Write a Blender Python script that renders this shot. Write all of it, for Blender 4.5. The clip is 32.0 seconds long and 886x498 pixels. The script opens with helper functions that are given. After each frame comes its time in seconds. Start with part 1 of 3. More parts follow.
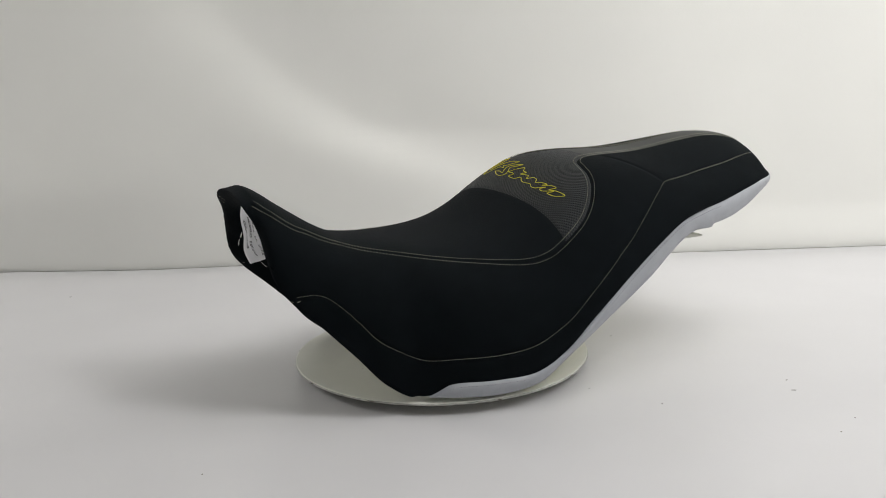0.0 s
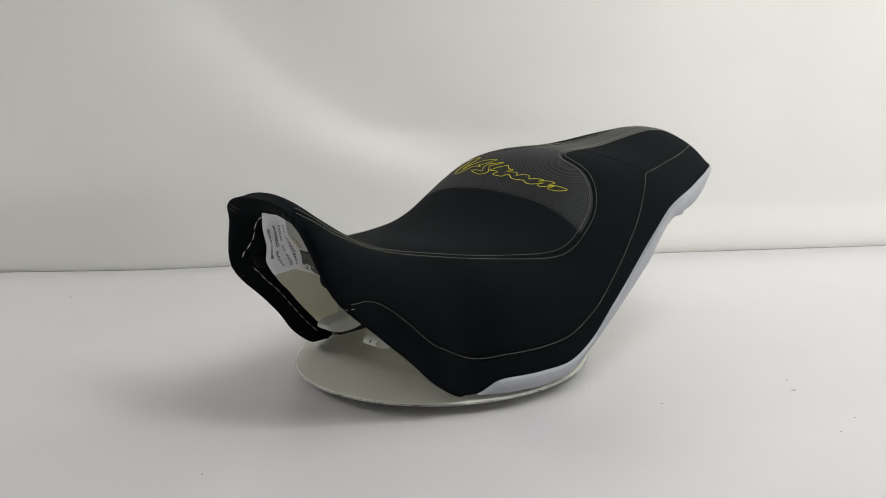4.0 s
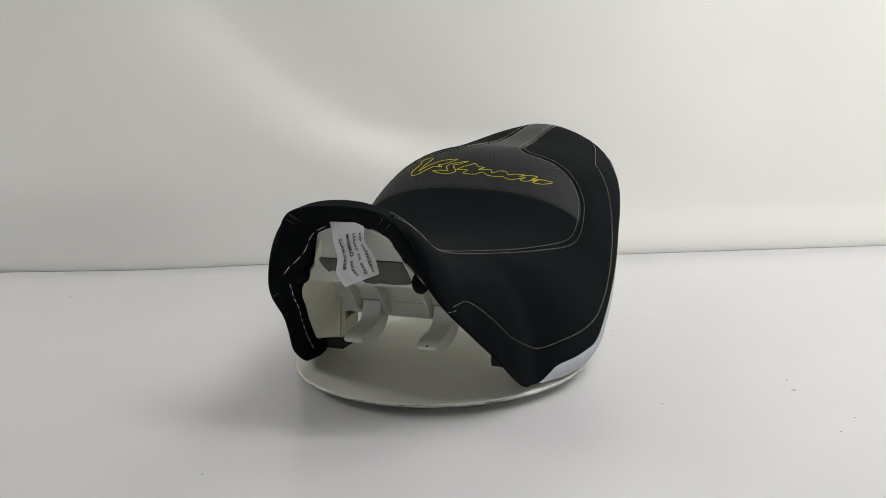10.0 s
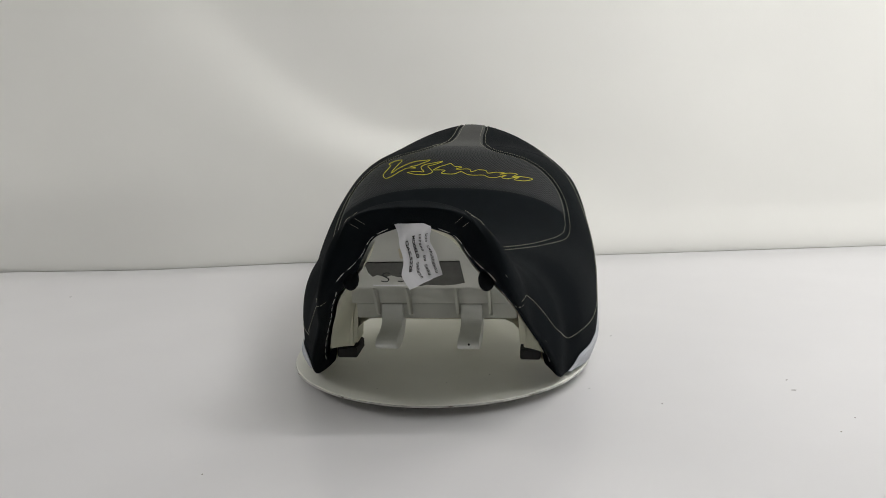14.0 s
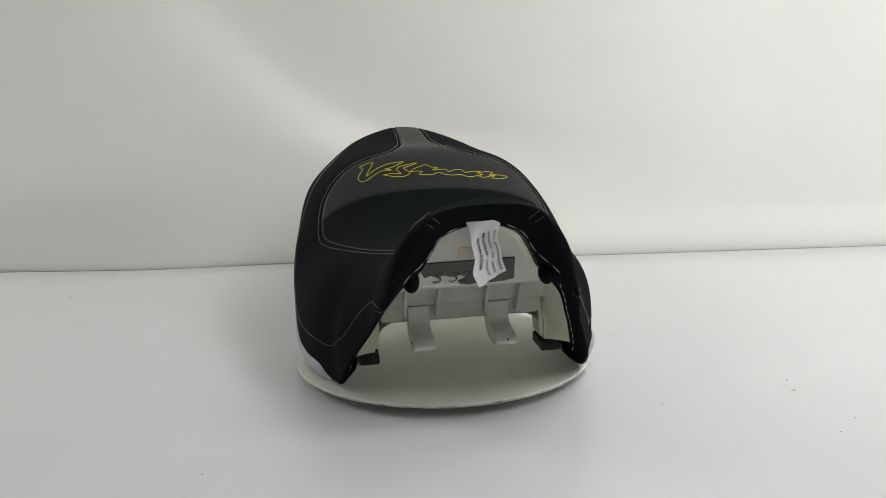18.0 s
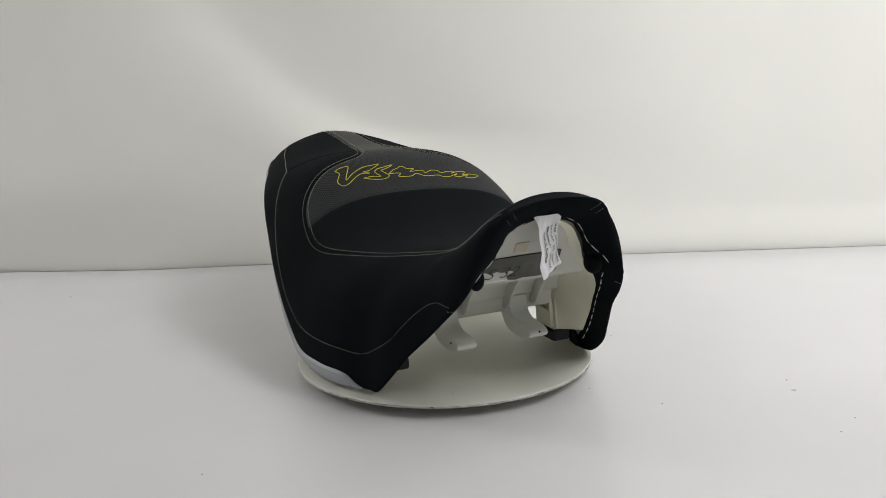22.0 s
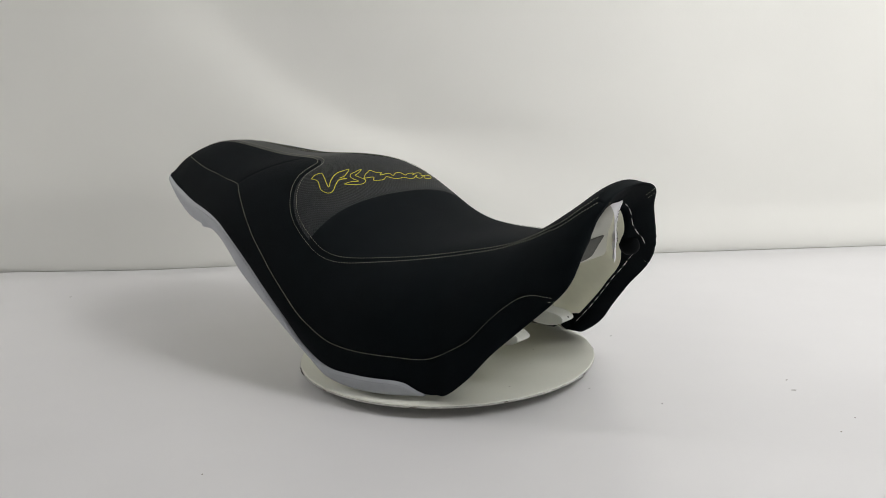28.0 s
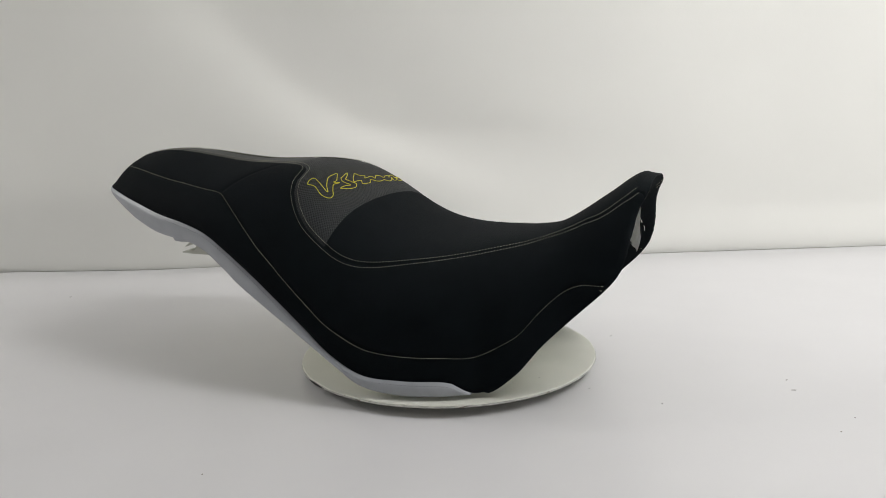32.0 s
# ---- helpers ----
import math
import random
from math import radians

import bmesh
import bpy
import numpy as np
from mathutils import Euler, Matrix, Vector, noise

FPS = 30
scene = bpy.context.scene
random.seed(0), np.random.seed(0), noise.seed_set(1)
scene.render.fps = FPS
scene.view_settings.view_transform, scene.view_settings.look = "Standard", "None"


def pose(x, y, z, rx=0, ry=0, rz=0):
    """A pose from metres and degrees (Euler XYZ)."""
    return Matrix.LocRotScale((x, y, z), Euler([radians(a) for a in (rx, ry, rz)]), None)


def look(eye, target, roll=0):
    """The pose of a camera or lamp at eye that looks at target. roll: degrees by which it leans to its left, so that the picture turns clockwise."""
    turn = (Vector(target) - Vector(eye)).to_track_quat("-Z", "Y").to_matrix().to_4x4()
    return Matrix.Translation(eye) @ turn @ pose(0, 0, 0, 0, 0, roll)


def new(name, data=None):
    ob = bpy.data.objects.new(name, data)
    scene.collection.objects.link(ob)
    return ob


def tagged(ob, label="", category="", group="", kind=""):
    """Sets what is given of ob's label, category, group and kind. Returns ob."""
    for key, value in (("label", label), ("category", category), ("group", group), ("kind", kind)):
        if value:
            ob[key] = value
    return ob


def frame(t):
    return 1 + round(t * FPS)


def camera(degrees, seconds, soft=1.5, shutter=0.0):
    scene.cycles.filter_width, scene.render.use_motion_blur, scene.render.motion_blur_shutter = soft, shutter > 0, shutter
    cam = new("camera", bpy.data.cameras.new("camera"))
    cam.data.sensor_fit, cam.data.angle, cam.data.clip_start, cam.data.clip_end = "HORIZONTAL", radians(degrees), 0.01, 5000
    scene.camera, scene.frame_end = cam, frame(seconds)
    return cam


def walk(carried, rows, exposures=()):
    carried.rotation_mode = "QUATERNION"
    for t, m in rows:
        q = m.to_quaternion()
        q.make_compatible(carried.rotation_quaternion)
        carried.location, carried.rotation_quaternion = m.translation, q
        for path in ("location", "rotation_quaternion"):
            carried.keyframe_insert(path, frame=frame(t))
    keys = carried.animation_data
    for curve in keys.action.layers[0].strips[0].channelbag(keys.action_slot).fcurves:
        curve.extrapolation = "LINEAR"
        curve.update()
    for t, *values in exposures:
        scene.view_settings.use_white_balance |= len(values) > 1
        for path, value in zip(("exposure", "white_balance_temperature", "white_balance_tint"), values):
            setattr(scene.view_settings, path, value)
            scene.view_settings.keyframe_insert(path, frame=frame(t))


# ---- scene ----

cam = camera(50.39, 32.0, soft=0.55)
EYE = (0.0, -1.2, 0.390)
TILT = 12.2316
AIM = (-0.00094, -1.2 + math.cos(radians(TILT)), 0.390 - math.sin(radians(TILT)))
walk(cam, [(0.0, look(EYE, AIM, -1.535)), (32.0, look(EYE, AIM, -1.535))])

# ---- light ----
TABLE_Z = -0.024
DISC_TOP = -0.0075
world = bpy.data.worlds.new("world")
scene.world = world
world.use_nodes = True
world.node_tree.nodes["Background"].inputs[0].default_value = (0.9, 0.95, 1.0, 1)
world.node_tree.nodes["Background"].inputs[1].default_value = 0.3
scene.view_settings.exposure = -0.06


def area_lamp(name, eye, target, sx, sy, watts, colour):
    data = bpy.data.lights.new(name, "AREA")
    data.shape, data.size, data.size_y, data.energy, data.color = "RECTANGLE", sx, sy, watts, colour
    ob = new(name, data)
    ob.matrix_world = look(eye, target)
    return ob


area_lamp("tube_light", (0.80, -0.48, 1.62), (0.80, -0.48, 0), 1.1, 0.05, 6.6, (1.0, 0.985, 0.96))
# unseen fill lamp, added to brighten the back of the table and the backdrop
area_lamp("softbox_light", (0.95, 0.22, 1.75), (0.85, 0.30, 0), 1.0, 0.6, 6.4, (1.0, 0.985, 0.96))
# added fill with a narrowed spread, brightens the backdrop's right; no such lamp is seen
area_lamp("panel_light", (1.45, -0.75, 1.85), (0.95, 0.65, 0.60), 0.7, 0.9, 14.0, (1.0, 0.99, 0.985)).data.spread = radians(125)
# added from the left to lift the shadows; the west wall has no window
area_lamp("window_light", (-2.15, 0.46, 1.05), (0.2, -0.15, 0.0), 0.5, 1.1, 20, (1.0, 0.98, 0.95))


# ---- materials ----
def material(name, colour, rough=0.6, metal=0.0, vary=0.12, scale=40.0, bump=0.0, bump_scale=800.0, spec=0.5, sheen=0.0):
    m = bpy.data.materials.new(name)
    m.use_nodes = True
    nt = m.node_tree
    b = nt.nodes["Principled BSDF"]
    tc = nt.nodes.new("ShaderNodeTexCoord")
    n1 = nt.nodes.new("ShaderNodeTexNoise")
    n1.inputs["Scale"].default_value, n1.inputs["Detail"].default_value = scale, 6
    nt.links.new(tc.outputs["Object"], n1.inputs["Vector"])
    ramp = nt.nodes.new("ShaderNodeMapRange")
    ramp.inputs["From Min"].default_value, ramp.inputs["From Max"].default_value = 0.3, 0.7
    ramp.inputs["To Min"].default_value, ramp.inputs["To Max"].default_value = 1 - vary, 1 + vary
    nt.links.new(n1.outputs["Fac"], ramp.inputs["Value"])
    mul = nt.nodes.new("ShaderNodeVectorMath")
    mul.operation = "SCALE"
    mul.inputs[0].default_value = colour
    nt.links.new(ramp.outputs["Result"], mul.inputs["Scale"])
    nt.links.new(mul.outputs[0], b.inputs["Base Color"])
    b.inputs["Roughness"].default_value, b.inputs["Metallic"].default_value = rough, metal
    b.inputs["Specular IOR Level"].default_value = spec
    b.inputs["Sheen Weight"].default_value = sheen
    if bump:
        n2 = nt.nodes.new("ShaderNodeTexNoise")
        n2.inputs["Scale"].default_value, n2.inputs["Detail"].default_value = bump_scale, 3
        nt.links.new(tc.outputs["Object"], n2.inputs["Vector"])
        bp = nt.nodes.new("ShaderNodeBump")
        bp.inputs["Strength"].default_value, bp.inputs["Distance"].default_value = bump, 0.001
        nt.links.new(n2.outputs["Fac"], bp.inputs["Height"])
        nt.links.new(bp.outputs["Normal"], b.inputs["Normal"])
    return m


FABRIC = material("black_fabric", (0.0036, 0.0053, 0.0066), 0.85, bump=0.35, bump_scale=1500, spec=0.065)
PANEL = material("seat_fabric", (0.0039, 0.0058, 0.0072), 0.8, bump=0.3, bump_scale=1200, spec=0.07)
CARBON = material("embossed_vinyl", (0.0056, 0.0078, 0.0090), 0.55, bump=0.15, spec=0.27)
STRIPE = material("grey_vinyl", (0.038, 0.039, 0.037), 0.6, bump=0.2, spec=0.25)


def emboss(m, cell, strength):
    """Rows of small raised dots over a vinyl."""
    nt = m.node_tree
    uv = nt.nodes.new("ShaderNodeUVMap")
    vo = nt.nodes.new("ShaderNodeTexVoronoi")
    vo.voronoi_dimensions = "2D"
    vo.inputs["Scale"].default_value, vo.inputs["Randomness"].default_value = 1.0 / cell, 0.0
    mp = nt.nodes.new("ShaderNodeMapping")
    mp.inputs["Rotation"].default_value = (0, 0, radians(45))
    nt.links.new(uv.outputs["UV"], mp.inputs["Vector"])
    nt.links.new(mp.outputs["Vector"], vo.inputs["Vector"])
    hump = nt.nodes.new("ShaderNodeMapRange")
    hump.inputs["From Min"].default_value, hump.inputs["From Max"].default_value = 0.15, 0.55
    hump.inputs["To Min"].default_value, hump.inputs["To Max"].default_value = 1.0, 0.0
    nt.links.new(vo.outputs["Distance"], hump.inputs["Value"])
    bp = nt.nodes.new("ShaderNodeBump")
    bp.inputs["Strength"].default_value, bp.inputs["Distance"].default_value = strength, 0.0012
    nt.links.new(hump.outputs["Result"], bp.inputs["Height"])
    old = [n for n in nt.nodes if n.type == "BUMP" and n != bp]
    if old:
        nt.links.new(old[0].outputs["Normal"], bp.inputs["Normal"])
    nt.links.new(bp.outputs["Normal"], nt.nodes["Principled BSDF"].inputs["Normal"])


emboss(CARBON, 0.0031, 0.5)
SILVER = material("silver_vinyl", (0.365, 0.38, 0.41), 0.42, 0.0, 0.05, 60, 0.15, 900)
CREAM = material("cream_plastic", (0.75, 0.745, 0.60), 0.5, 0, 0.06, 25, 0.1, 300)
TAN = material("tan_plastic", (0.52, 0.48, 0.35), 0.6, 0, 0.08, 60)
WHITE_PLASTIC = material("white_plastic", (0.56, 0.565, 0.51), 0.5, 0, 0.05, 25)
HOOK_PLASTIC = material("milky_plastic", (0.66, 0.67, 0.63), 0.45, 0, 0.06, 40, 0.1, 300)
FOAM = material("grey_foam", (0.10, 0.10, 0.09), 0.9, 0, 0.15, 80, 0.4, 900)
RUBBER = material("black_rubber", (0.015, 0.014, 0.015), 0.7, 0, 0.15, 80)
SATIN = material("black_satin", (0.004, 0.005, 0.006), 0.6, 0, 0.1, 60, 0.2, 900, spec=0.06)
PAPER = material("white_paper", (0.80, 0.80, 0.82), 0.7, 0, 0.03, 60)
INK = material("black_ink", (0.02, 0.02, 0.02), 0.6)
THREAD = material("pale_yellow_thread", (0.27, 0.27, 0.205), 0.6, 0, 0.2, 900)
WHITE_THREAD = material("white_thread", (0.75, 0.74, 0.70), 0.6, 0, 0.1, 900)
GREY_THREAD = material("grey_thread", (0.16, 0.17, 0.18), 0.6, 0, 0.1, 900)
LOGO = material("yellow_embroidery", (0.62, 0.56, 0.02), 0.55, 0, 0.15, 1500)
DISC = material("white_laminate", (0.75, 0.755, 0.685), 0.4, 0, 0.04, 12)
RIM = material("chipped_rim", (0.52, 0.52, 0.49), 0.6, 0, 0.32, 90, 0.5, 700)
DISC_EDGE = material("chipped_edge", (0.62, 0.60, 0.55), 0.6, 0, 0.35, 120, 0.4, 500)
TABLE = material("white_table_sheet", (0.665, 0.66, 0.672), 0.30, 0, 0.015, 7, 0.05, 300)


def smudge(m, scale, low, high):
    """Patches of unequal gloss, as on a wiped sheet, drawn out along one way."""
    nt = m.node_tree
    tc = nt.nodes.new("ShaderNodeTexCoord")
    mp = nt.nodes.new("ShaderNodeMapping")
    mp.inputs["Scale"].default_value = (scale * 0.45, scale, scale)
    n = nt.nodes.new("ShaderNodeTexNoise")
    n.inputs["Scale"].default_value, n.inputs["Detail"].default_value = 1.0, 2
    r = nt.nodes.new("ShaderNodeMapRange")
    r.inputs["From Min"].default_value, r.inputs["From Max"].default_value = 0.1, 0.9
    r.inputs["To Min"].default_value, r.inputs["To Max"].default_value = low, high
    nt.links.new(tc.outputs["Object"], mp.inputs["Vector"])
    nt.links.new(mp.outputs["Vector"], n.inputs["Vector"])
    nt.links.new(n.outputs["Fac"], r.inputs["Value"])
    nt.links.new(r.outputs["Result"], nt.nodes["Principled BSDF"].inputs["Roughness"])


smudge(TABLE, 16.0, 0.27, 0.33)
CLOTH = material("white_backdrop_cloth", (0.835, 0.833, 0.796), 0.8, 0, 0.03, 2, 0.1, 500)
DIRT = material("dirt", (0.12, 0.10, 0.08), 0.8)
WALL = material("white_wall", (0.80, 0.80, 0.79), 0.8, 0, 0.03, 2)


# ---- geometry helpers ----
def mesh_object(name, verts, faces, mat, parent=None, label="", smooth=True, uv=None):
    me = bpy.data.meshes.new(name)
    me.from_pydata([tuple(map(float, p)) for p in verts], [], [tuple(map(int, f)) for f in faces])
    me.materials.append(mat)
    me.update()
    if uv is not None:
        layer = me.uv_layers.new(name="flat")
        loops = np.empty(len(me.loops), np.int32)
        me.loops.foreach_get("vertex_index", loops)
        layer.data.foreach_set("uv", np.asarray(uv, np.float32)[loops].ravel())
    if smooth:
        me.shade_smooth()
    ob = new(name, me)
    if parent:
        ob.parent = parent
    if label:
        ob["label"] = label
    return ob


def part(name, bm, mat, parent, label="", smooth=False):
    me = bpy.data.meshes.new(name)
    bm.to_mesh(me)
    bm.free()
    me.materials.append(mat)
    if smooth:
        me.shade_smooth()
        me.set_sharp_from_angle(angle=radians(38))
    ob = new(name, me)
    ob.parent = parent
    if label:
        ob["label"] = label
    return ob


def grid_faces(n, m, flip=False):
    out = []
    for i in range(n - 1):
        for j in range(m - 1):
            a = i * m + j
            out.append((a, a + m, a + m + 1, a + 1) if flip else (a, a + 1, a + m + 1, a + m))
    return out


def box(bm, x0, x1, y0, y1, z0, z1, bevel=0.002, taper=1.0):
    r = bmesh.ops.create_cube(bm, size=1.0)
    for p in r["verts"]:
        k = taper if p.co.z < 0 else 1.0
        p.co = Vector(((x0 + x1) / 2 + p.co.x * (x1 - x0) * k, (y0 + y1) / 2 + p.co.y * (y1 - y0) * k, (z0 + z1) / 2 + p.co.z * (z1 - z0)))
    if bevel:
        edges = list({e for p in r["verts"] for e in p.link_edges})
        bmesh.ops.bevel(bm, geom=edges, offset=bevel, segments=2, affect="EDGES")


def catmull(points, n, mirror=False):
    """A smooth curve through the points, n samples, even in the points' own spacing; mirror: its ends meet their mirror images smoothly."""
    q = np.array(points, float)
    flip = np.array([1.0, -1.0, 1.0])
    q = np.vstack([q[1] * flip if mirror else 2 * q[0] - q[1], q, q[-2] * flip if mirror else 2 * q[-1] - q[-2]])
    s = np.linspace(0, len(points) - 1 - 1e-9, n)
    i, f = s.astype(int), (s % 1)[:, None]
    a, b, c, d = q[i], q[i + 1], q[i + 2], q[i + 3]
    return 0.5 * (2 * b + (c - a) * f + (2 * a - 5 * b + 4 * c - d) * f ** 2 + (3 * b - a - 3 * c + d) * f ** 3)


def even(q, n):
    d = np.r_[0, np.cumsum(np.linalg.norm(np.diff(q, axis=0), axis=1))]
    s = np.linspace(0, d[-1], n)
    return np.stack([np.interp(s, d, q[:, k]) for k in range(q.shape[1])], 1)


def bspline(values, n):
    """A clamped cubic B-spline, n even samples."""
    k = len(values)
    kn = np.r_[[0.0] * 3, np.linspace(0, 1, k - 2), [1.0] * 3]
    s = np.linspace(0, 1 - 1e-9, n)
    basis = [((s >= kn[i]) & (s < kn[i + 1])).astype(float) for i in range(len(kn) - 1)]
    for d in range(1, 4):
        nxt = []
        for i in range(len(basis) - 1):
            a, b = kn[i + d] - kn[i], kn[i + d + 1] - kn[i + 1]
            left = basis[i] * (s - kn[i]) / a if a > 0 else 0 * s
            right = basis[i + 1] * (kn[i + d + 1] - s) / b if b > 0 else 0 * s
            nxt.append(left + right)
        basis = nxt
    return sum(v * b for v, b in zip(values, basis))


# ---- the seat's shape: a loft from the nose (u = 0) over the front tips to the tail (u = 1), from the ridge (v = 0) to the lower edge (v = 1) ----
EDGE = [(0.2715, 0.0000, 0.2325), (0.2731, 0.0544, 0.2235), (0.2618, 0.0768, 0.1977), (0.2530, 0.0989, 0.1512), (0.2305, 0.1115, 0.1203), (0.1987, 0.1209, 0.0886), (0.1690, 0.1360, 0.0575), (0.1419, 0.1486, 0.0232), (0.1060, 0.1554, 0.0004), (0.0662, 0.1752, 0.0122), (0.0222, 0.1886, 0.0157), (-0.0230, 0.1953, 0.0196), (-0.0634, 0.1957, 0.0396), (-0.0991, 0.1938, 0.0689), (-0.1357, 0.1889, 0.0968), (-0.1732, 0.1813, 0.1228), (-0.2118, 0.1742, 0.1473), (-0.2527, 0.1654, 0.1681), (-0.2967, 0.1542, 0.1779), (-0.3407, 0.1414, 0.1837), (-0.3839, 0.1273, 0.1925), (-0.4266, 0.1122, 0.2020), (-0.4641, 0.0903, 0.2100), (-0.4755, 0.0462, 0.2126), (-0.4774, 0.0000, 0.2131)]
TOP_Z = [0.2332, 0.2338, 0.2348, 0.2432, 0.2016, 0.1702, 0.1618, 0.1531, 0.1643, 0.2038, 0.2426, 0.2433, 0.2393, 0.2503, 0.2590, 0.2430, 0.2255, 0.2125]
CROWN_Y = [0.4039, 0.4159, 0.4334, 0.4619, 0.4628, 0.5286, 0.6539, 0.7345, 0.7341, 0.7211, 0.7184, 0.7029, 0.6304, 0.4894, 0.3404, 0.2229, 0.155, 0.1098]
SHOULDER_Y = [0.7638, 0.7737, 0.7887, 0.8153, 0.8448, 0.9139, 1.0156, 1.0133, 0.9391, 0.8528, 0.8015, 0.8269, 0.8818, 0.9512, 0.9414, 0.8348, 0.7323, 0.6416]
SHOULDER_Z = [0.7773, 0.7891, 0.8023, 0.816, 0.7794, 0.8046, 0.8835, 0.9047, 0.8459, 0.8217, 0.8564, 0.8397, 0.7509, 0.6556, 0.5852, 0.5174, 0.4851, 0.4716]
FLANK_Y = [0.9597, 0.9544, 0.9525, 0.9572, 0.9682, 0.9921, 1.068, 0.9967, 1.0319, 1.0985, 1.1343, 1.1577, 1.0973, 1.038, 0.9095, 0.7307, 0.6029, 0.5045]
FLANK_Z = [0.4498, 0.4469, 0.4441, 0.4412, 0.4336, 0.4396, 0.4597, 0.4161, 0.2886, 0.1225, 0.0087, -0.015, 0.0339, 0.141, 0.2193, 0.245, 0.2769, 0.3164]
BAND = [(0.0945, 0.1600, -0.0022), (0.0600, 0.1798, -0.0017), (0.0145, 0.1889, -0.0018), (-0.0273, 0.1942, 0.0062), (-0.0586, 0.1946, 0.0256), (-0.0915, 0.1947, 0.0484), (-0.1270, 0.1913, 0.0702), (-0.1630, 0.1856, 0.0904), (-0.1979, 0.1797, 0.1107), (-0.2300, 0.1711, 0.1308), (-0.2607, 0.1628, 0.1469), (-0.2926, 0.1543, 0.1548), (-0.3279, 0.1455, 0.1578), (-0.3724, 0.1330, 0.1655), (-0.4494, 0.1032, 0.1964), (-0.4689, 0.0701, 0.2020), (-0.4760, 0.0350, 0.2060), (-0.4780, 0.0000, 0.2065)]
OPENING = [(0.0990, 0.1370, 0.0030), (0.1215, 0.1340, 0.0280), (0.1604, 0.1195, 0.0675), (0.1822, 0.1090, 0.0914), (0.1987, 0.1021, 0.1082), (0.2100, 0.0942, 0.1225), (0.2167, 0.0839, 0.1363), (0.2233, 0.0734, 0.1483), (0.2308, 0.0652, 0.1575), (0.2377, 0.0595, 0.1675), (0.2417, 0.0528, 0.1798), (0.2433, 0.0390, 0.1985), (0.2475, 0.0000, 0.2122)]
MID = 0.0025
NU, NV = 421, 109


def loft():
    xe, ye, ze = catmull(EDGE, NU, True).T
    ye[0] = ye[-1] = 0
    zt, a1, a2, b2, a3, b3 = (bspline(c, NU) for c in (TOP_Z, CROWN_Y, SHOULDER_Y, SHOULDER_Z, FLANK_Y, FLANK_Z))
    h = np.maximum(zt - ze, 0.0005)
    zt = ze + h
    ys = np.stack([0 * ye, a1 * ye, a2 * ye, a3 * ye, ye], 1)
    zs = np.stack([zt, zt, ze + h * b2, ze + h * b3, ze], 1)
    v = np.linspace(0, 1, NV)
    bern = np.stack([math.comb(4, i) * v ** i * (1 - v) ** (4 - i) for i in range(5)], 1)
    g = np.empty((NU, NV, 3))
    g[..., 0], g[..., 1], g[..., 2] = xe[:, None], ys @ bern.T, zs @ bern.T
    return g


SKIN = loft()


def normals(g):
    n = np.cross(np.gradient(g, axis=1), np.gradient(g, axis=0))
    n /= np.linalg.norm(n, axis=2)[..., None] + 1e-12
    n[:, 0, 1] = 0
    return n


SKIN_N = normals(SKIN)
if SKIN_N[NU // 2, 0, 2] < 0:
    SKIN_N = -SKIN_N


def at(u, v, g=None):
    """Points of the skin (or of a field on it) at the loft's u and v."""
    g = SKIN if g is None else g
    a, b = np.clip(np.asarray(u) * (NU - 1), 0, NU - 1.001), np.clip(np.asarray(v) * (NV - 1), 0, NV - 1.001)
    i, k = a.astype(int), b.astype(int)
    fa, fb = (a - i)[..., None], (b - k)[..., None]
    return (1 - fa) * (1 - fb) * g[i, k] + fa * (1 - fb) * g[i + 1, k] + (1 - fa) * fb * g[i, k + 1] + fa * fb * g[i + 1, k + 1]


# seams in u and v
SEAM_TOP = [(0.055, 1.0), (0.063, 0.74), (0.082, 0.555), (0.11, 0.458), (0.14, 0.428), (0.161, 0.420), (0.181, 0.394), (0.201, 0.345), (0.221, 0.308), (0.242, 0.268), (0.262, 0.230), (0.282, 0.215),
            (0.302, 0.220), (0.323, 0.233), (0.343, 0.248), (0.363, 0.266), (0.383, 0.285), (0.404, 0.308), (0.424, 0.335), (0.444, 0.369), (0.464, 0.406), (0.485, 0.440), (0.505, 0.457),
            (0.525, 0.460), (0.546, 0.456), (0.564, 0.440), (0.580, 0.402), (0.596, 0.335), (0.607, 0.255), (0.612, 0.185), (0.619, 0.130), (0.636, 0.096), (0.667, 0.080), (0.700, 0.070), (0.740, 0.066), (0.780, 0.071),
            (0.820, 0.088), (0.860, 0.105), (0.910, 0.155), (0.950, 0.240)]
SEAM_LOW = [(0.16, 1.000), (0.176, 0.930), (0.190, 0.870), (0.209, 0.822), (0.228, 0.812), (0.248, 0.823), (0.275, 0.836), (0.306, 0.831), (0.326, 0.837), (0.345, 0.851), (0.365, 0.866),
            (0.384, 0.873), (0.404, 0.871), (0.423, 0.865), (0.443, 0.851), (0.462, 0.835), (0.482, 0.818), (0.501, 0.808), (0.521, 0.792), (0.540, 0.776), (0.559, 0.760), (0.579, 0.742),
            (0.598, 0.720), (0.618, 0.698), (0.637, 0.660), (0.657, 0.611), (0.676, 0.558), (0.692, 0.512), (0.705, 0.476), (0.735, 0.474), (0.774, 0.472), (0.813, 0.489), (0.852, 0.492), (0.905, 0.472)]
SEAM_ARC = [(0.528, 0.460), (0.526, 0.36), (0.525, 0.28), (0.5245, 0.20), (0.524, 0.12), (0.524, 0.05), (0.524, 0.0)]
SEAM_REAR = [(0.668, 0.080), (0.685, 0.24), (0.696, 0.36), (0.705, 0.478)]

def seam(points, n=400):
    return even(catmull(points, n * 2), n)


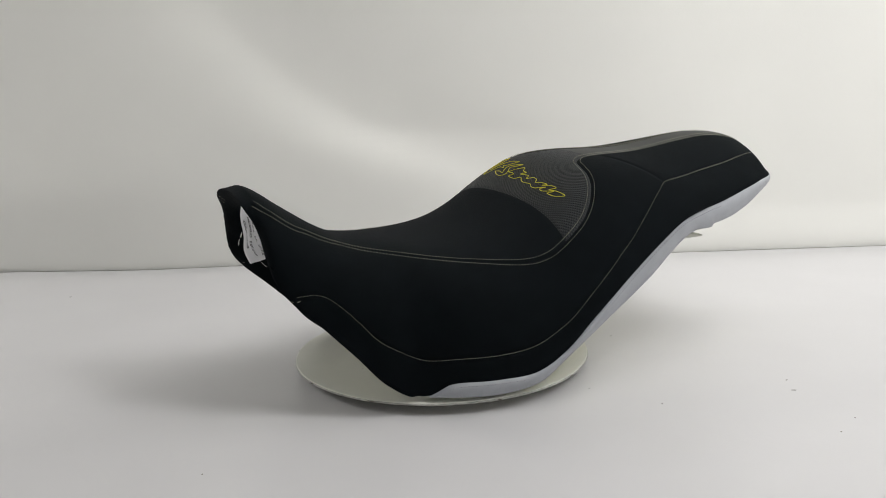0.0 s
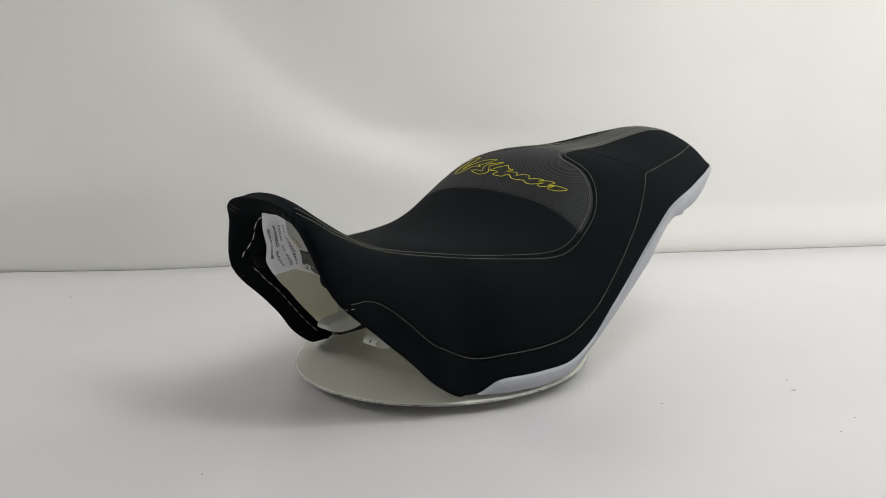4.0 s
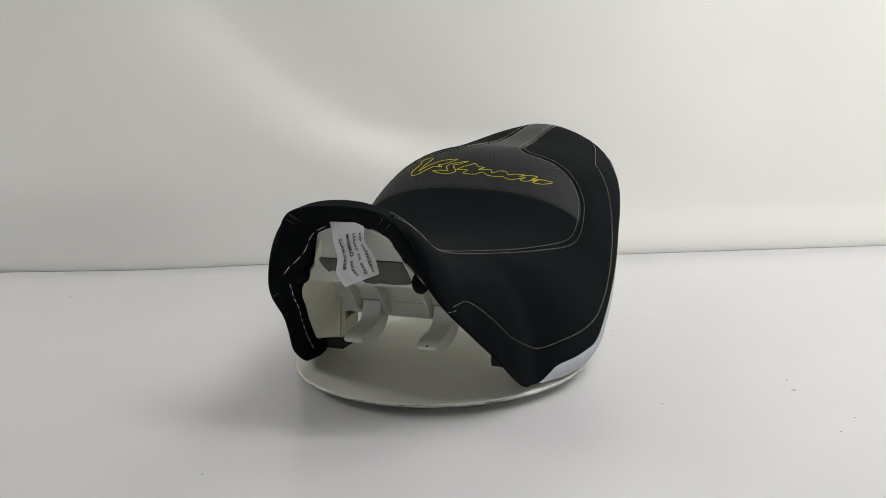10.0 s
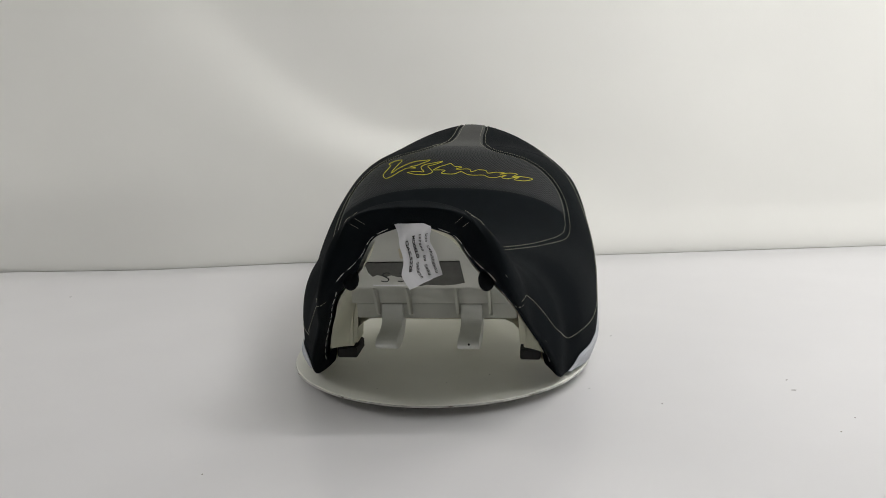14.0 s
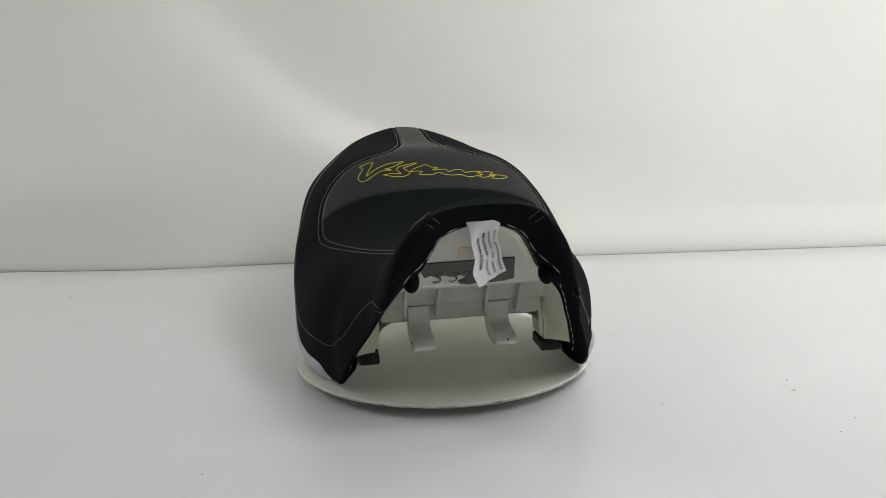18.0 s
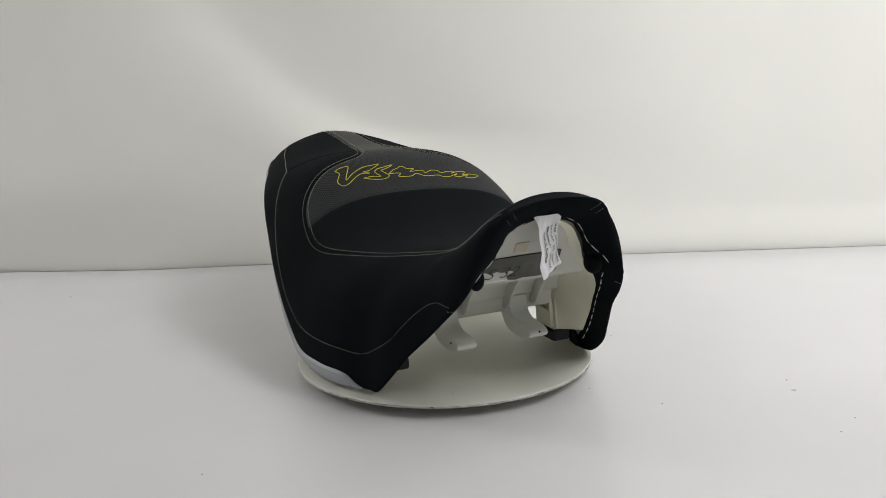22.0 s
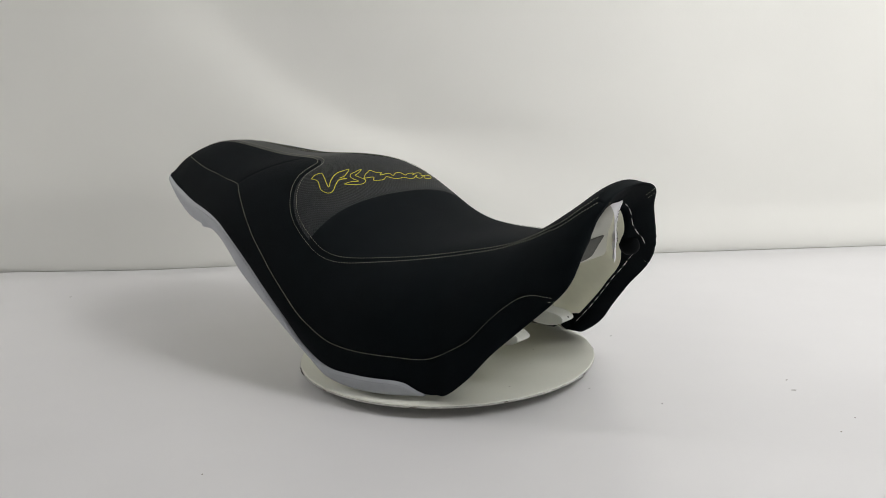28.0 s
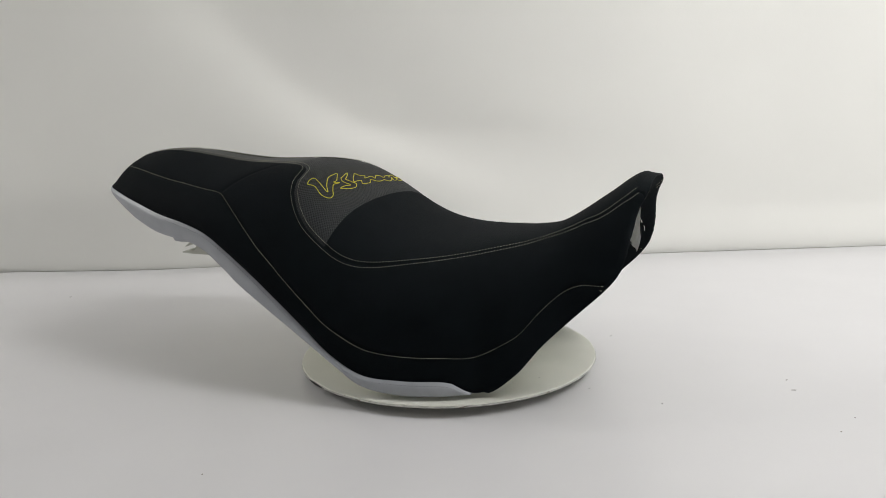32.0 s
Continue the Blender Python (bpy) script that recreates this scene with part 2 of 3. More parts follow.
# ---- table, backdrop, room ----
def back_edge(x):
    """The table's back edge, bent so that its line fits the camera's view."""
    y = np.interp(np.linspace(-1.9, 1.9, 77), [-1.9, -0.87, -0.57, -0.30, 0.30, 0.60, 0.87, 1.9], [0.606, 0.606, 0.588, 0.619, 0.618, 0.626, 0.634, 0.634])
    for _ in range(3):
        y[1:-1] = (y[:-2] + 2 * y[1:-1] + y[2:]) / 4
    return np.interp(x, np.linspace(-1.9, 1.9, 77), y)


def table():
    xs = np.linspace(-1.9, 1.9, 77)
    back = back_edge(xs)
    rows = []
    for x, yb in zip(xs, back):
        rows.append([(x, -1.1, TABLE_Z - 0.30), (x, -1.1, TABLE_Z)] + [(x, yy, TABLE_Z) for yy in np.linspace(-1.0, 0.5, 7)] + [(x, yb - 0.004, TABLE_Z), (x, yb - 0.001, TABLE_Z - 0.001), (x, yb, TABLE_Z - 0.004), (x, yb, TABLE_Z - 0.30)])
    g = np.array(rows)
    ob = mesh_object("table_top", g.reshape(-1, 3), grid_faces(len(xs), g.shape[1], True), TABLE)
    return tagged(ob, "white matte table surface under the turntable", "table", kind="structure")


def backdrop():
    zs = np.r_[np.linspace(-0.35, -0.03, 8), -0.0275, -0.0264, -0.0252, -0.021, -0.016, np.linspace(-0.010, 1.7, 130)]
    nx, nz = 241, len(zs)
    xs = np.linspace(-1.9, 1.9, nx)
    x, z = np.meshgrid(xs, zs, indexing="ij")
    y = 0.653 + 0 * x

    def fold(ax, az, bx, bz, width, depth, fade_a=0.15, fade_b=0.25):
        """A soft valley (depth > 0) or ridge along a line, dying out at both ends."""
        dx, dz = bx - ax, bz - az
        length = math.hypot(dx, dz)
        d = ((x - ax) * dz - (z - az) * dx) / length
        s = ((x - ax) * dx + (z - az) * dz) / length ** 2
        k = 1 / (1 + np.exp(-s / fade_a * 4)) / (1 + np.exp((s - 1) / fade_b * 4))
        return depth * np.exp(-(d / width) ** 2) * k

    # the main fold hangs from the top corner and bends towards the middle of the table
    mid = np.interp(z, [-0.4, 0.06, 0.12, 0.18, 0.25, 0.34, 0.475, 0.75, 1.7], [0.80, 0.30, 0.15, 0.00, -0.16, -0.28, -0.42, -0.58, -1.10])
    for k in range(6):
        mid[:, 1:-1] = (mid[:, :-2] + 2 * mid[:, 1:-1] + mid[:, 2:]) / 4
    wide = np.where(x < mid, np.interp(z, [0.06, 0.25, 0.5], [0.17, 0.115, 0.095]), 0.26)
    keep = np.clip((z - 0.02) / 0.2, 0, 1)
    y += (0.026 * np.exp(-((x - mid) / wide) ** 2) - 0.004 * np.exp(-((x - mid + 0.24) / 0.15) ** 2)) * keep
    y += fold(-1.00, 0.75, -0.78, 0.15, 0.10, 0.006, 0.1, 0.4)
    y += fold(-0.88, 0.75, -0.60, 0.10, 0.14, -0.004, 0.1, 0.4)
    y += fold(0.05, 0.80, 0.45, 0.30, 0.18, -0.006, 0.2, 0.5)
    y += 0.003 * np.sin(3.1 * x + 1.3 * z) + 0.0015 * np.sin(5.3 * x - 2.2 * z + 1)
    y = 0.653 + (y - 0.653) * np.clip((z + 0.02) / 0.25, 0, 1)
    # the foot of the cloth follows the back of the table; the overhang tucked in behind its edge is shaped to shade the
    # join dark on one side it hangs plumb there and swells a little above the table, tilted down to shade the cloth
    plumb = 1 / (1 + np.exp((x + 0.12) / 0.08))
    high = np.clip((z - 0.10) / 0.50, 0, 1)
    high = 1 - high * high * (3 - 2 * high)
    y -= (0.636 - back_edge(x)) * (plumb * high + (1 - plumb) * np.clip(1 - z / 0.35, 0, 1))
    y += np.where(z < -0.0270, 0.005, -0.009 * (plumb * high + (1 - plumb) * np.clip(1 - z / 0.06, 0, 1)))
    y -= plumb * 0.006 * np.exp(-((z - 0.13) / 0.09) ** 2) * np.clip((z + 0.024) / 0.05, 0, 1)
    verts = np.stack([x, y, z], 2).reshape(-1, 3)
    ob = mesh_object("backdrop", verts, grid_faces(nx, nz), CLOTH)
    return tagged(ob, "white hanging cloth backdrop with soft diagonal folds", "backdrop", kind="structure")


# unseen walls close the place; their white is picked to bounce fill light
def room():
    for name, x0, x1, y0, y1, z0, z1 in (("wall_north", -2.2, 2.2, 0.95, 1.05, -0.9, 2.6), ("wall_south", -2.2, 2.2, -3.1, -3.0, -0.9, 2.6),
                                         ("wall_west", -2.3, -2.2, -3.1, 1.05, -0.9, 2.6), ("wall_east", 2.2, 2.3, -3.1, 1.05, -0.9, 2.6),
                                         ("floor", -2.3, 2.3, -3.1, 1.05, -1.0, -0.9), ("ceiling", -2.3, 2.3, -3.1, 1.05, 2.6, 2.7)):
        bm = bmesh.new()
        box(bm, x0, x1, y0, y1, z0, z1, 0)
        me = bpy.data.meshes.new(name)
        bm.to_mesh(me)
        bm.free()
        me.materials.append(WALL)
        tagged(new(name, me), "plain unseen room surface, white so that it bounces fill light", "wall" if "wall" in name else name, kind="structure")


def specks():
    """Small scratches and crumbs on the table."""
    for x, y, length, turn in ((0.4133, -0.1388, 0.0055, -4), (0.4171, -0.1042, 0.0028, 30), (0.2358, 0.0912, 0.0022, 0), (0.4179, -0.2633, 0.0018, 20), (0.2487, -0.1706, 0.0016, 0), (-0.6549, 0.395, 0.0035, 10), (-0.2478, -0.3252, 0.0018, 60), (0.1727, -0.1153, 0.0016, 0), (0.4483, -0.2266, 0.0015, 40)):
        bm = bmesh.new()
        box(bm, -length / 2, length / 2, -0.0006, 0.0006, 0, 0.0006, 0.0002)
        me = bpy.data.meshes.new("crumb")
        bm.to_mesh(me)
        bm.free()
        me.materials.append(DIRT)
        ob = new("crumb", me)
        ob.matrix_world = pose(x, y, TABLE_Z, 0, 0, turn)
        tagged(ob, "tiny dark crumb lying on the white table", "crumb", "crumbs on the table")


table()
backdrop()
specks()
room()


# ---- turntable ----
def turntable():
    top = tagged(new("turntable"), "round white laminate turntable with chipped edge", "turntable")
    n, r, cx, cy = 128, 0.1928, 0.0050, -0.0048
    bm = bmesh.new()
    z0 = DISC_TOP
    prof = [(0.0, z0), (r - 0.0010, z0), (r - 0.0003, z0 - 0.0004), (r, z0 - 0.0012), (r - 0.0008, z0 - 0.0015), (r - 0.0002, z0 - 0.0018), (r - 0.0004, z0 - 0.0032), (r - 0.0009, z0 - 0.0038), (r - 0.002, z0 - 0.0040), (0.0, z0 - 0.0040)]
    rings = []
    for rad, z in prof:
        if rad == 0:
            rings.append([bm.verts.new((cx, cy, z))])
            continue
        ring = []
        for i in range(n):
            a = 2 * math.pi * i / n
            w = rad + (0.0006 * noise.noise((9 * math.cos(a), 9 * math.sin(a), z * 400)) if z < z0 else 0)
            ring.append(bm.verts.new((cx + w * math.cos(a), cy + w * math.sin(a), z)))
        rings.append(ring)
    for a, b in zip(rings, rings[1:]):
        for i in range(n):
            j = (i + 1) % n
            if len(a) == 1:
                bm.faces.new((a[0], b[i], b[j]))
            elif len(b) == 1:
                bm.faces.new((a[j], a[i], b[0]))
            else:
                bm.faces.new((a[j], a[i], b[i], b[j]))
    bmesh.ops.recalc_face_normals(bm, faces=bm.faces)
    part("disc", bm, DISC, top)
    ring = np.array([[(cx + (r + o + 0.0003 * noise.noise((30 * math.cos(a), 30 * math.sin(a), k))) * math.cos(a), cy + (r + o + 0.0003 * noise.noise((30 * math.cos(a), 30 * math.sin(a), k))) * math.sin(a), z0 - d)
                      for k, (o, d) in enumerate(((-0.0020, 0.0014), (0.0004, 0.0018), (0.0006, 0.0029), (0.0000, 0.0037), (-0.0020, 0.0039)))] for a in np.linspace(0, 2 * math.pi, 361)])
    mesh_object("edge_band", ring.reshape(-1, 3), grid_faces(361, 5, True), RIM, top, "chipped and scratched edge band")
    bm = bmesh.new()
    bmesh.ops.create_cone(bm, cap_ends=True, segments=64, radius1=0.150, radius2=0.148, depth=-TABLE_Z + z0 - 0.0040, matrix=Matrix.Translation((0, 0, (TABLE_Z + z0 - 0.0040) / 2)))
    part("base", bm, DISC_EDGE, top, "pale turntable base")
    # dark chips and marks along the rim
    rnd = random.Random(5)
    spots = [(math.radians(a), w, h) for a, w, h in ((-124, 0.040, 0.0034), (-100, 0.008, 0.0014), (-62, 0.010, 0.0015), (-30, 0.006, 0.0014), (10, 0.007, 0.0016), (40, 0.012, 0.0012), (85, 0.006, 0.0016), (120, 0.009, 0.0014), (160, 0.007, 0.0014))]
    for a, w, h in spots:
        bm = bmesh.new()
        k = 7
        up, dn = [], []
        for i in range(k):
            b = a + (i / (k - 1) - 0.5) * w / r
            rr = r + 0.0010
            taper = math.sin(math.pi * (i + 0.4) / (k - 0.2))
            zz = z0 - 0.0018 - (0.0008 if h > 0.003 else 0.001 * rnd.random())
            up.append(bm.verts.new((cx + rr * math.cos(b), cy + rr * math.sin(b), zz + h / 2 * taper)))
            dn.append(bm.verts.new((cx + rr * math.cos(b), cy + rr * math.sin(b), zz - h / 2 * taper)))
        for i in range(k - 1):
            bm.faces.new((up[i], dn[i], dn[i + 1], up[i + 1]))
        part("rim_chip", bm, RUBBER if h > 0.003 else DIRT, top, "dark chip in the rim")
    # a few specks of dirt on the top
    for x, y in ((0.05, -0.09), (0.12, 0.02), (-0.02, 0.11), (0.145, -0.06), (0.09, 0.07), (-0.10, -0.08)):
        bm = bmesh.new()
        bmesh.ops.create_circle(bm, cap_ends=True, segments=7, radius=0.0010 + 0.0006 * rnd.random(), matrix=Matrix.Translation((cx + x, cy + y, z0 + 0.0003)) @ Matrix.Diagonal((1.0, 0.5, 1, 1)))
        part("speck", bm, DIRT, top)
    return top


TURNTABLE = turntable()

# ---- the seat ----
SEAT = tagged(new("motorcycle_seat"), "black two-level motorcycle seat with yellow stitching and silver lower band", "motorcycle seat")


def inside(poly, pts):
    """Even-odd test of points against a polygon."""
    hit = np.zeros(len(pts), bool)
    a = np.array(poly)
    for p, q in zip(a, np.roll(a, -1, axis=0)):
        c = (p[1] > pts[:, 1]) != (q[1] > pts[:, 1])
        with np.errstate(divide="ignore", invalid="ignore"):
            xx = (q[0] - p[0]) * (pts[:, 1] - p[1]) / (q[1] - p[1]) + p[0]
        hit ^= c & (pts[:, 0] < xx)
    return hit


def cover():
    s_top, s_low, s_arc, s_rear = seam(SEAM_TOP), seam(SEAM_LOW), seam(SEAM_ARC, 150), seam(SEAM_REAR, 100)
    u, v = np.meshgrid(np.linspace(0, 1, NU), np.linspace(0, 1, NV), indexing="ij")
    uv = np.stack([u, v], 2).reshape(-1, 2)
    metric = np.array([1.12, 0.26])
    faces = np.array(grid_faces(NU, NV))
    mid = uv[faces].mean(1)
    centre_poly = np.vstack([s_top, [(1.0, 0.26), (1.0, -0.1), (0.0, -0.1), (0.0, 1.1), (0.055, 1.1)]])
    centre = inside(centre_poly, mid)
    lower = inside(np.vstack([s_low, [(0.905, 0.472), (1.0, 0.472), (1.0, 1.1), (0.16, 1.1)]]), mid) & ~centre
    front = inside(np.vstack([s_arc, [(0.524, -0.1), (0.0, -0.1), (0.0, 1.1), (0.528, 1.1)]]), mid)
    stripe = centre & (mid[:, 0] > 0.650)
    ahead = inside(np.vstack([s_rear, [(0.705, 1.1), (0.0, 1.1), (0.0, 0.085)]]), mid) | (mid[:, 0] < 0.66)
    rest = ~centre & ~lower
    kind = np.where(centre, np.where(stripe, 2, np.where(front, 0, 1)), np.where(lower, 5, np.where(ahead, 3, 4)))
    lo, hi = np.full(len(uv), 9), np.full(len(uv), -1)
    for k in range(4):
        np.minimum.at(lo, faces[:, k], kind)
        np.maximum.at(hi, faces[:, k], kind)

    def nearest(points, curve):
        best, which = np.full(len(points), 9.0), np.zeros(len(points), int)
        for k in range(0, len(curve), 50):
            d = (((points[:, None] - curve[None, k:k + 50]) * metric) ** 2).sum(2)
            j = d.argmin(1)
            dd = np.sqrt(d[np.arange(len(points)), j])
            m = dd < best
            best[m], which[m] = dd[m], j[m] + k
        return best, which

    # vertices between two panels move onto the seam, and the skin is pressed in along it
    edge = np.flatnonzero((lo != hi) & (uv[:, 1] > 0.004) & (uv[:, 1] < 0.996) & (uv[:, 0] > 0.004) & (uv[:, 0] < 0.996))
    dense = np.vstack([seam(c, n) for c, n in ((SEAM_TOP, 1600), (SEAM_LOW, 1200), (SEAM_ARC, 300), (SEAM_REAR, 250))])
    best, which = nearest(uv[edge], dense)
    uv[edge[best < 0.0032]] = dense[which[best < 0.0032]]
    press = np.zeros(len(uv))
    for curve, depth in ((s_top, 0.0016), (s_low, 0.0012), (s_arc, 0.0010), (s_rear, 0.0012)):
        press = np.maximum(press, depth * np.exp(-(nearest(uv, curve)[0] / 0.0028) ** 2))
    pos = at(uv[:, 0], uv[:, 1]) - at(uv[:, 0], uv[:, 1], SKIN_N) * press[:, None]
    mirror = np.array([1, -1, 1])
    flat = np.stack([uv[:, 0] * 1.05, pos[:, 1]], 1)
    shift = np.array([0, MID, 0])

    def add(name, mask, mat, label, both):
        sel = faces[mask]
        used, inv = np.unique(sel, return_inverse=True)
        inv = inv.reshape(sel.shape)
        p = pos[used]
        if both:
            mesh_object(name, p + shift, inv, mat, SEAT, label)
            mesh_object(name, p * mirror + shift, inv[:, ::-1], mat, SEAT, label)
        else:
            on_axis = uv[used][:, 1] < 1e-6
            n = len(used)
            remap = np.where(on_axis, np.arange(n), np.cumsum(~on_axis) - 1 + n)
            verts = np.vstack([p, (p * mirror)[~on_axis]]) + shift
            two = np.vstack([flat[used], (flat[used] * [1, -1])[~on_axis]])
            mesh_object(name, verts, np.vstack([inv, remap[inv][:, ::-1]]), mat, SEAT, label, True, two)

    add("seat_panel", centre & front, PANEL, "smooth black rider's seat panel", False)
    add("backrest_panel", centre & ~front & ~stripe, CARBON, "dark grey embossed vinyl hump panel", False)
    add("centre_stripe", stripe, STRIPE, "grey vinyl centre stripe", False)
    add("side_panel", rest & ahead, FABRIC, "black fabric flank", True)
    add("rear_panel", rest & ~ahead, FABRIC, "black fabric pillion panel", True)
    add("lower_panel", lower, FABRIC, "black fabric lower panel", True)


cover()


# ---- threads ----
def sweep(path, radius, sides=5, closed=False, flat=1.0, up=None):
    """A tube along a path; flat squeezes it along the up vectors."""
    path = np.asarray(path, float)
    n = len(path)
    if closed:
        t = np.roll(path, -1, 0) - np.roll(path, 1, 0)
    else:
        t = np.gradient(path, axis=0)
    t /= np.linalg.norm(t, axis=1)[:, None] + 1e-12
    up = np.tile([0.0, 0.0, 1.0], (n, 1)) if up is None else np.asarray(up, float)
    side = np.cross(t, up)
    side /= np.linalg.norm(side, axis=1)[:, None] + 1e-12
    top = np.cross(side, t)
    ang = np.linspace(0, 2 * math.pi, sides, endpoint=False)
    ring = path[:, None] + radius * (np.cos(ang)[None, :, None] * side[:, None] + flat * np.sin(ang)[None, :, None] * top[:, None])
    faces = []
    for i in range(n if closed else n - 1):
        j = (i + 1) % n
        for k in range(sides):
            l = (k + 1) % sides
            faces.append((i * sides + k, j * sides + k, j * sides + l, i * sides + l))
    return ring.reshape(-1, 3), faces


def dashes(path, up, length, gap, width, height):
    """Separate stitches lying along a path on a surface with the normals up."""
    path, up = np.asarray(path), np.asarray(up)
    d = np.r_[0, np.cumsum(np.linalg.norm(np.diff(path, axis=0), axis=1))]
    verts, faces = [], []
    s = 0.0
    while s + length < d[-1]:
        ends = []
        for q in (s, s + length * 0.25, s + length * 0.75, s + length):
            ends.append((np.array([np.interp(q, d, path[:, k]) for k in range(3)]), np.array([np.interp(q, d, up[:, k]) for k in range(3)])))
        t = ends[-1][0] - ends[0][0]
        t /= np.linalg.norm(t) + 1e-12
        base = len(verts)
        for (p, n), w, h in zip(ends, (0.35, 1.0, 1.0, 0.35), (-0.3, 1.0, 1.0, -0.3)):
            side = np.cross(t, n)
            side /= np.linalg.norm(side) + 1e-12
            verts += [p - side * width * w / 2 - n * height * 0.3, p - side * width * w * 0.25 + n * height * h, p + side * width * w * 0.25 + n * height * h, p + side * width * w / 2 - n * height * 0.3]
        for i in range(3):
            for k in range(3):
                a = base + i * 4 + k
                faces.append((a, a + 1, a + 5, a + 4))
        s += length + gap
    return np.array(verts), faces


def both_sides(name, v, f, mat, parent, label):
    s = np.array([0, MID, 0])
    for sg in (1, -1):
        mesh_object(name, v * [1, sg, 1] + s, f if sg > 0 else [q[::-1] for q in f], mat, parent, label)


def seam_rows(points, offsets, name, mat, label, start=0.0, end=1.0, length=0.0025, gap=0.0012, width=0.00052):
    c = seam(points, 900)
    c = c[int(start * 899):int(end * 899) + 1]
    p, n = at(c[:, 0], c[:, 1]), at(c[:, 0], c[:, 1], SKIN_N)
    t = np.gradient(p, axis=0)
    for _ in range(12):
        t[1:-1] = (t[:-2] + 2 * t[1:-1] + t[2:]) / 4
    side = np.cross(n, t)
    side /= np.linalg.norm(side, axis=1)[:, None] + 1e-12
    for off in offsets:
        row = p + side * off + n * 0.0002
        for _ in range(8):
            row[1:-1] = (row[:-2] + 2 * row[1:-1] + row[2:]) / 4
        v, f = dashes(row, n, length, gap, width, 0.0006)
        both_sides(name, v, f, mat, SEAT, label)


seam_rows(SEAM_LOW, (-0.0002,), "flank_stitching", THREAD, "pale yellow single stitching", 0.004, 1.0)


def lip_frame():
    """The front lip: from the nose to the tip on one side, across from the outer edge (f = 0) to the opening (f = 1)."""
    e = even(catmull(EDGE, NU, True)[:int(0.333 * (NU - 1))], 120)
    i = even(catmull(OPENING, 300)[::-1], 120)
    return e, i


LIP_E, LIP_I = lip_frame()


def lip_at(s, f):
    """A point of the lip at s (0 nose, 1 tip) and f."""
    s = np.atleast_1d(np.asarray(s, float)) * 119
    f = np.broadcast_to(np.asarray(f, float), s.shape)
    k = np.clip(s.astype(int), 0, 118)
    r = (s - k)[:, None]
    e, i = LIP_E[k] * (1 - r) + LIP_E[k + 1] * r, LIP_I[k] * (1 - r) + LIP_I[k + 1] * r
    p = e * (1 - f[:, None]) + i * f[:, None]
    low = 1 / (1 + np.exp(-(s / 119 - 0.40) / 0.05))
    b = (0.0022 + 0.0083 * low) * np.sin(math.pi * f ** 0.8)
    p[:, 0] += b
    p[:, 2] -= b * 0.25
    return p


def lip():
    s = np.linspace(0, 1, 120)
    rows = [lip_at(s, f) for f in np.linspace(0, 1, 10)]
    rows.append(LIP_I + [-0.010, 0.001, 0.002])
    deep = (np.clip((s - 0.06) / 0.12, 0, 1) * (1 - np.clip((s - 0.36) / 0.06, 0, 1)))[:, None]
    rows.append(LIP_I + np.array([-0.017, 0.002, 0.000]) + deep * np.array([-0.016, 0.0015, 0.002]))
    g = np.stack(rows, 1)
    g[:, :, 1] = np.maximum(g[:, :, 1], 0)
    g[0, :, 1] = 0
    # the turned-in hem is deeper on one side
    near = g.copy()
    near[:, -1, 0] += 0.013 * deep[:, 0] + 0.008
    near[:, -2, 0] += 0.005
    full = np.vstack([(g * [1, -1, 1])[:0:-1], near]) + [0, MID, 0]
    mesh_object("front_lip", full.reshape(-1, 3), grid_faces(239, 12), FABRIC, SEAT, "black fabric wrapped round the front opening")
    up = np.tile([0.85, 0.25, -0.45], (80, 1))
    # the double stitching of the top seam runs on over the lip
    c = even(catmull(SEAM_TOP, 3000), 1500)[352:1480]
    p, n = at(c[:, 0], c[:, 1]), at(c[:, 0], c[:, 1], SKIN_N)
    t = np.gradient(p, axis=0)
    for _ in range(12):
        t[1:-1] = (t[:-2] + 2 * t[1:-1] + t[2:]) / 4
    side = np.cross(n, t)
    side /= np.linalg.norm(side, axis=1)[:, None] + 1e-12
    for off, s0 in ((0.0042, 0.153), (-0.0042, 0.178)):
        over = lip_at(np.linspace(s0 - 0.016, s0, 60), np.linspace(0.34, 0.01, 60)) + np.array([0.55, 0.2, 0.3]) * 0.0006
        for row, ups in ((over, np.tile([0.8, 0.25, 0.3], (60, 1))), (p + side * off + n * 0.0006, n)):
            for _ in range(8):
                row[1:-1] = (row[:-2] + 2 * row[1:-1] + row[2:]) / 4
            v, f = dashes(row, ups, 0.0025, 0.0012, 0.00052, 0.0005)
            both_sides("panel_stitching", v, f, THREAD, SEAT, "pale yellow double stitching")
    v, f = dashes(lip_at(np.linspace(0.513, 0.455, 80), np.linspace(0.0, 0.6, 80)), up, 0.0031, 0.0016, 0.0007, 0.0006)
    both_sides("lip_stitching", v, f, THREAD, SEAT, "pale yellow stitching")
    # coarse white tacking along the opening
    up = np.tile([0.8, 0.2, -0.55], (300, 1))
    for run in ([(0.085, 0.87), (0.14, 0.91), (0.22, 0.93), (0.276, 0.78), (0.325, 0.62), (0.378, 0.54)], [(0.412, 0.80), (0.45, 0.92), (0.545, 0.98), (0.68, 0.98), (0.82, 0.95), (0.95, 0.96)]):
        a, f = np.array(run).T
        w = np.linspace(a[0], a[-1], 300)
        p = lip_at(w, np.interp(w, a, f)) + up * 0.0006
        v, f = dashes(p, up, 0.013, 0.0045, 0.0008, 0.0005)
        both_sides("tacking_stitches", v, f, WHITE_THREAD, SEAT, "coarse white tacking thread")


lip()


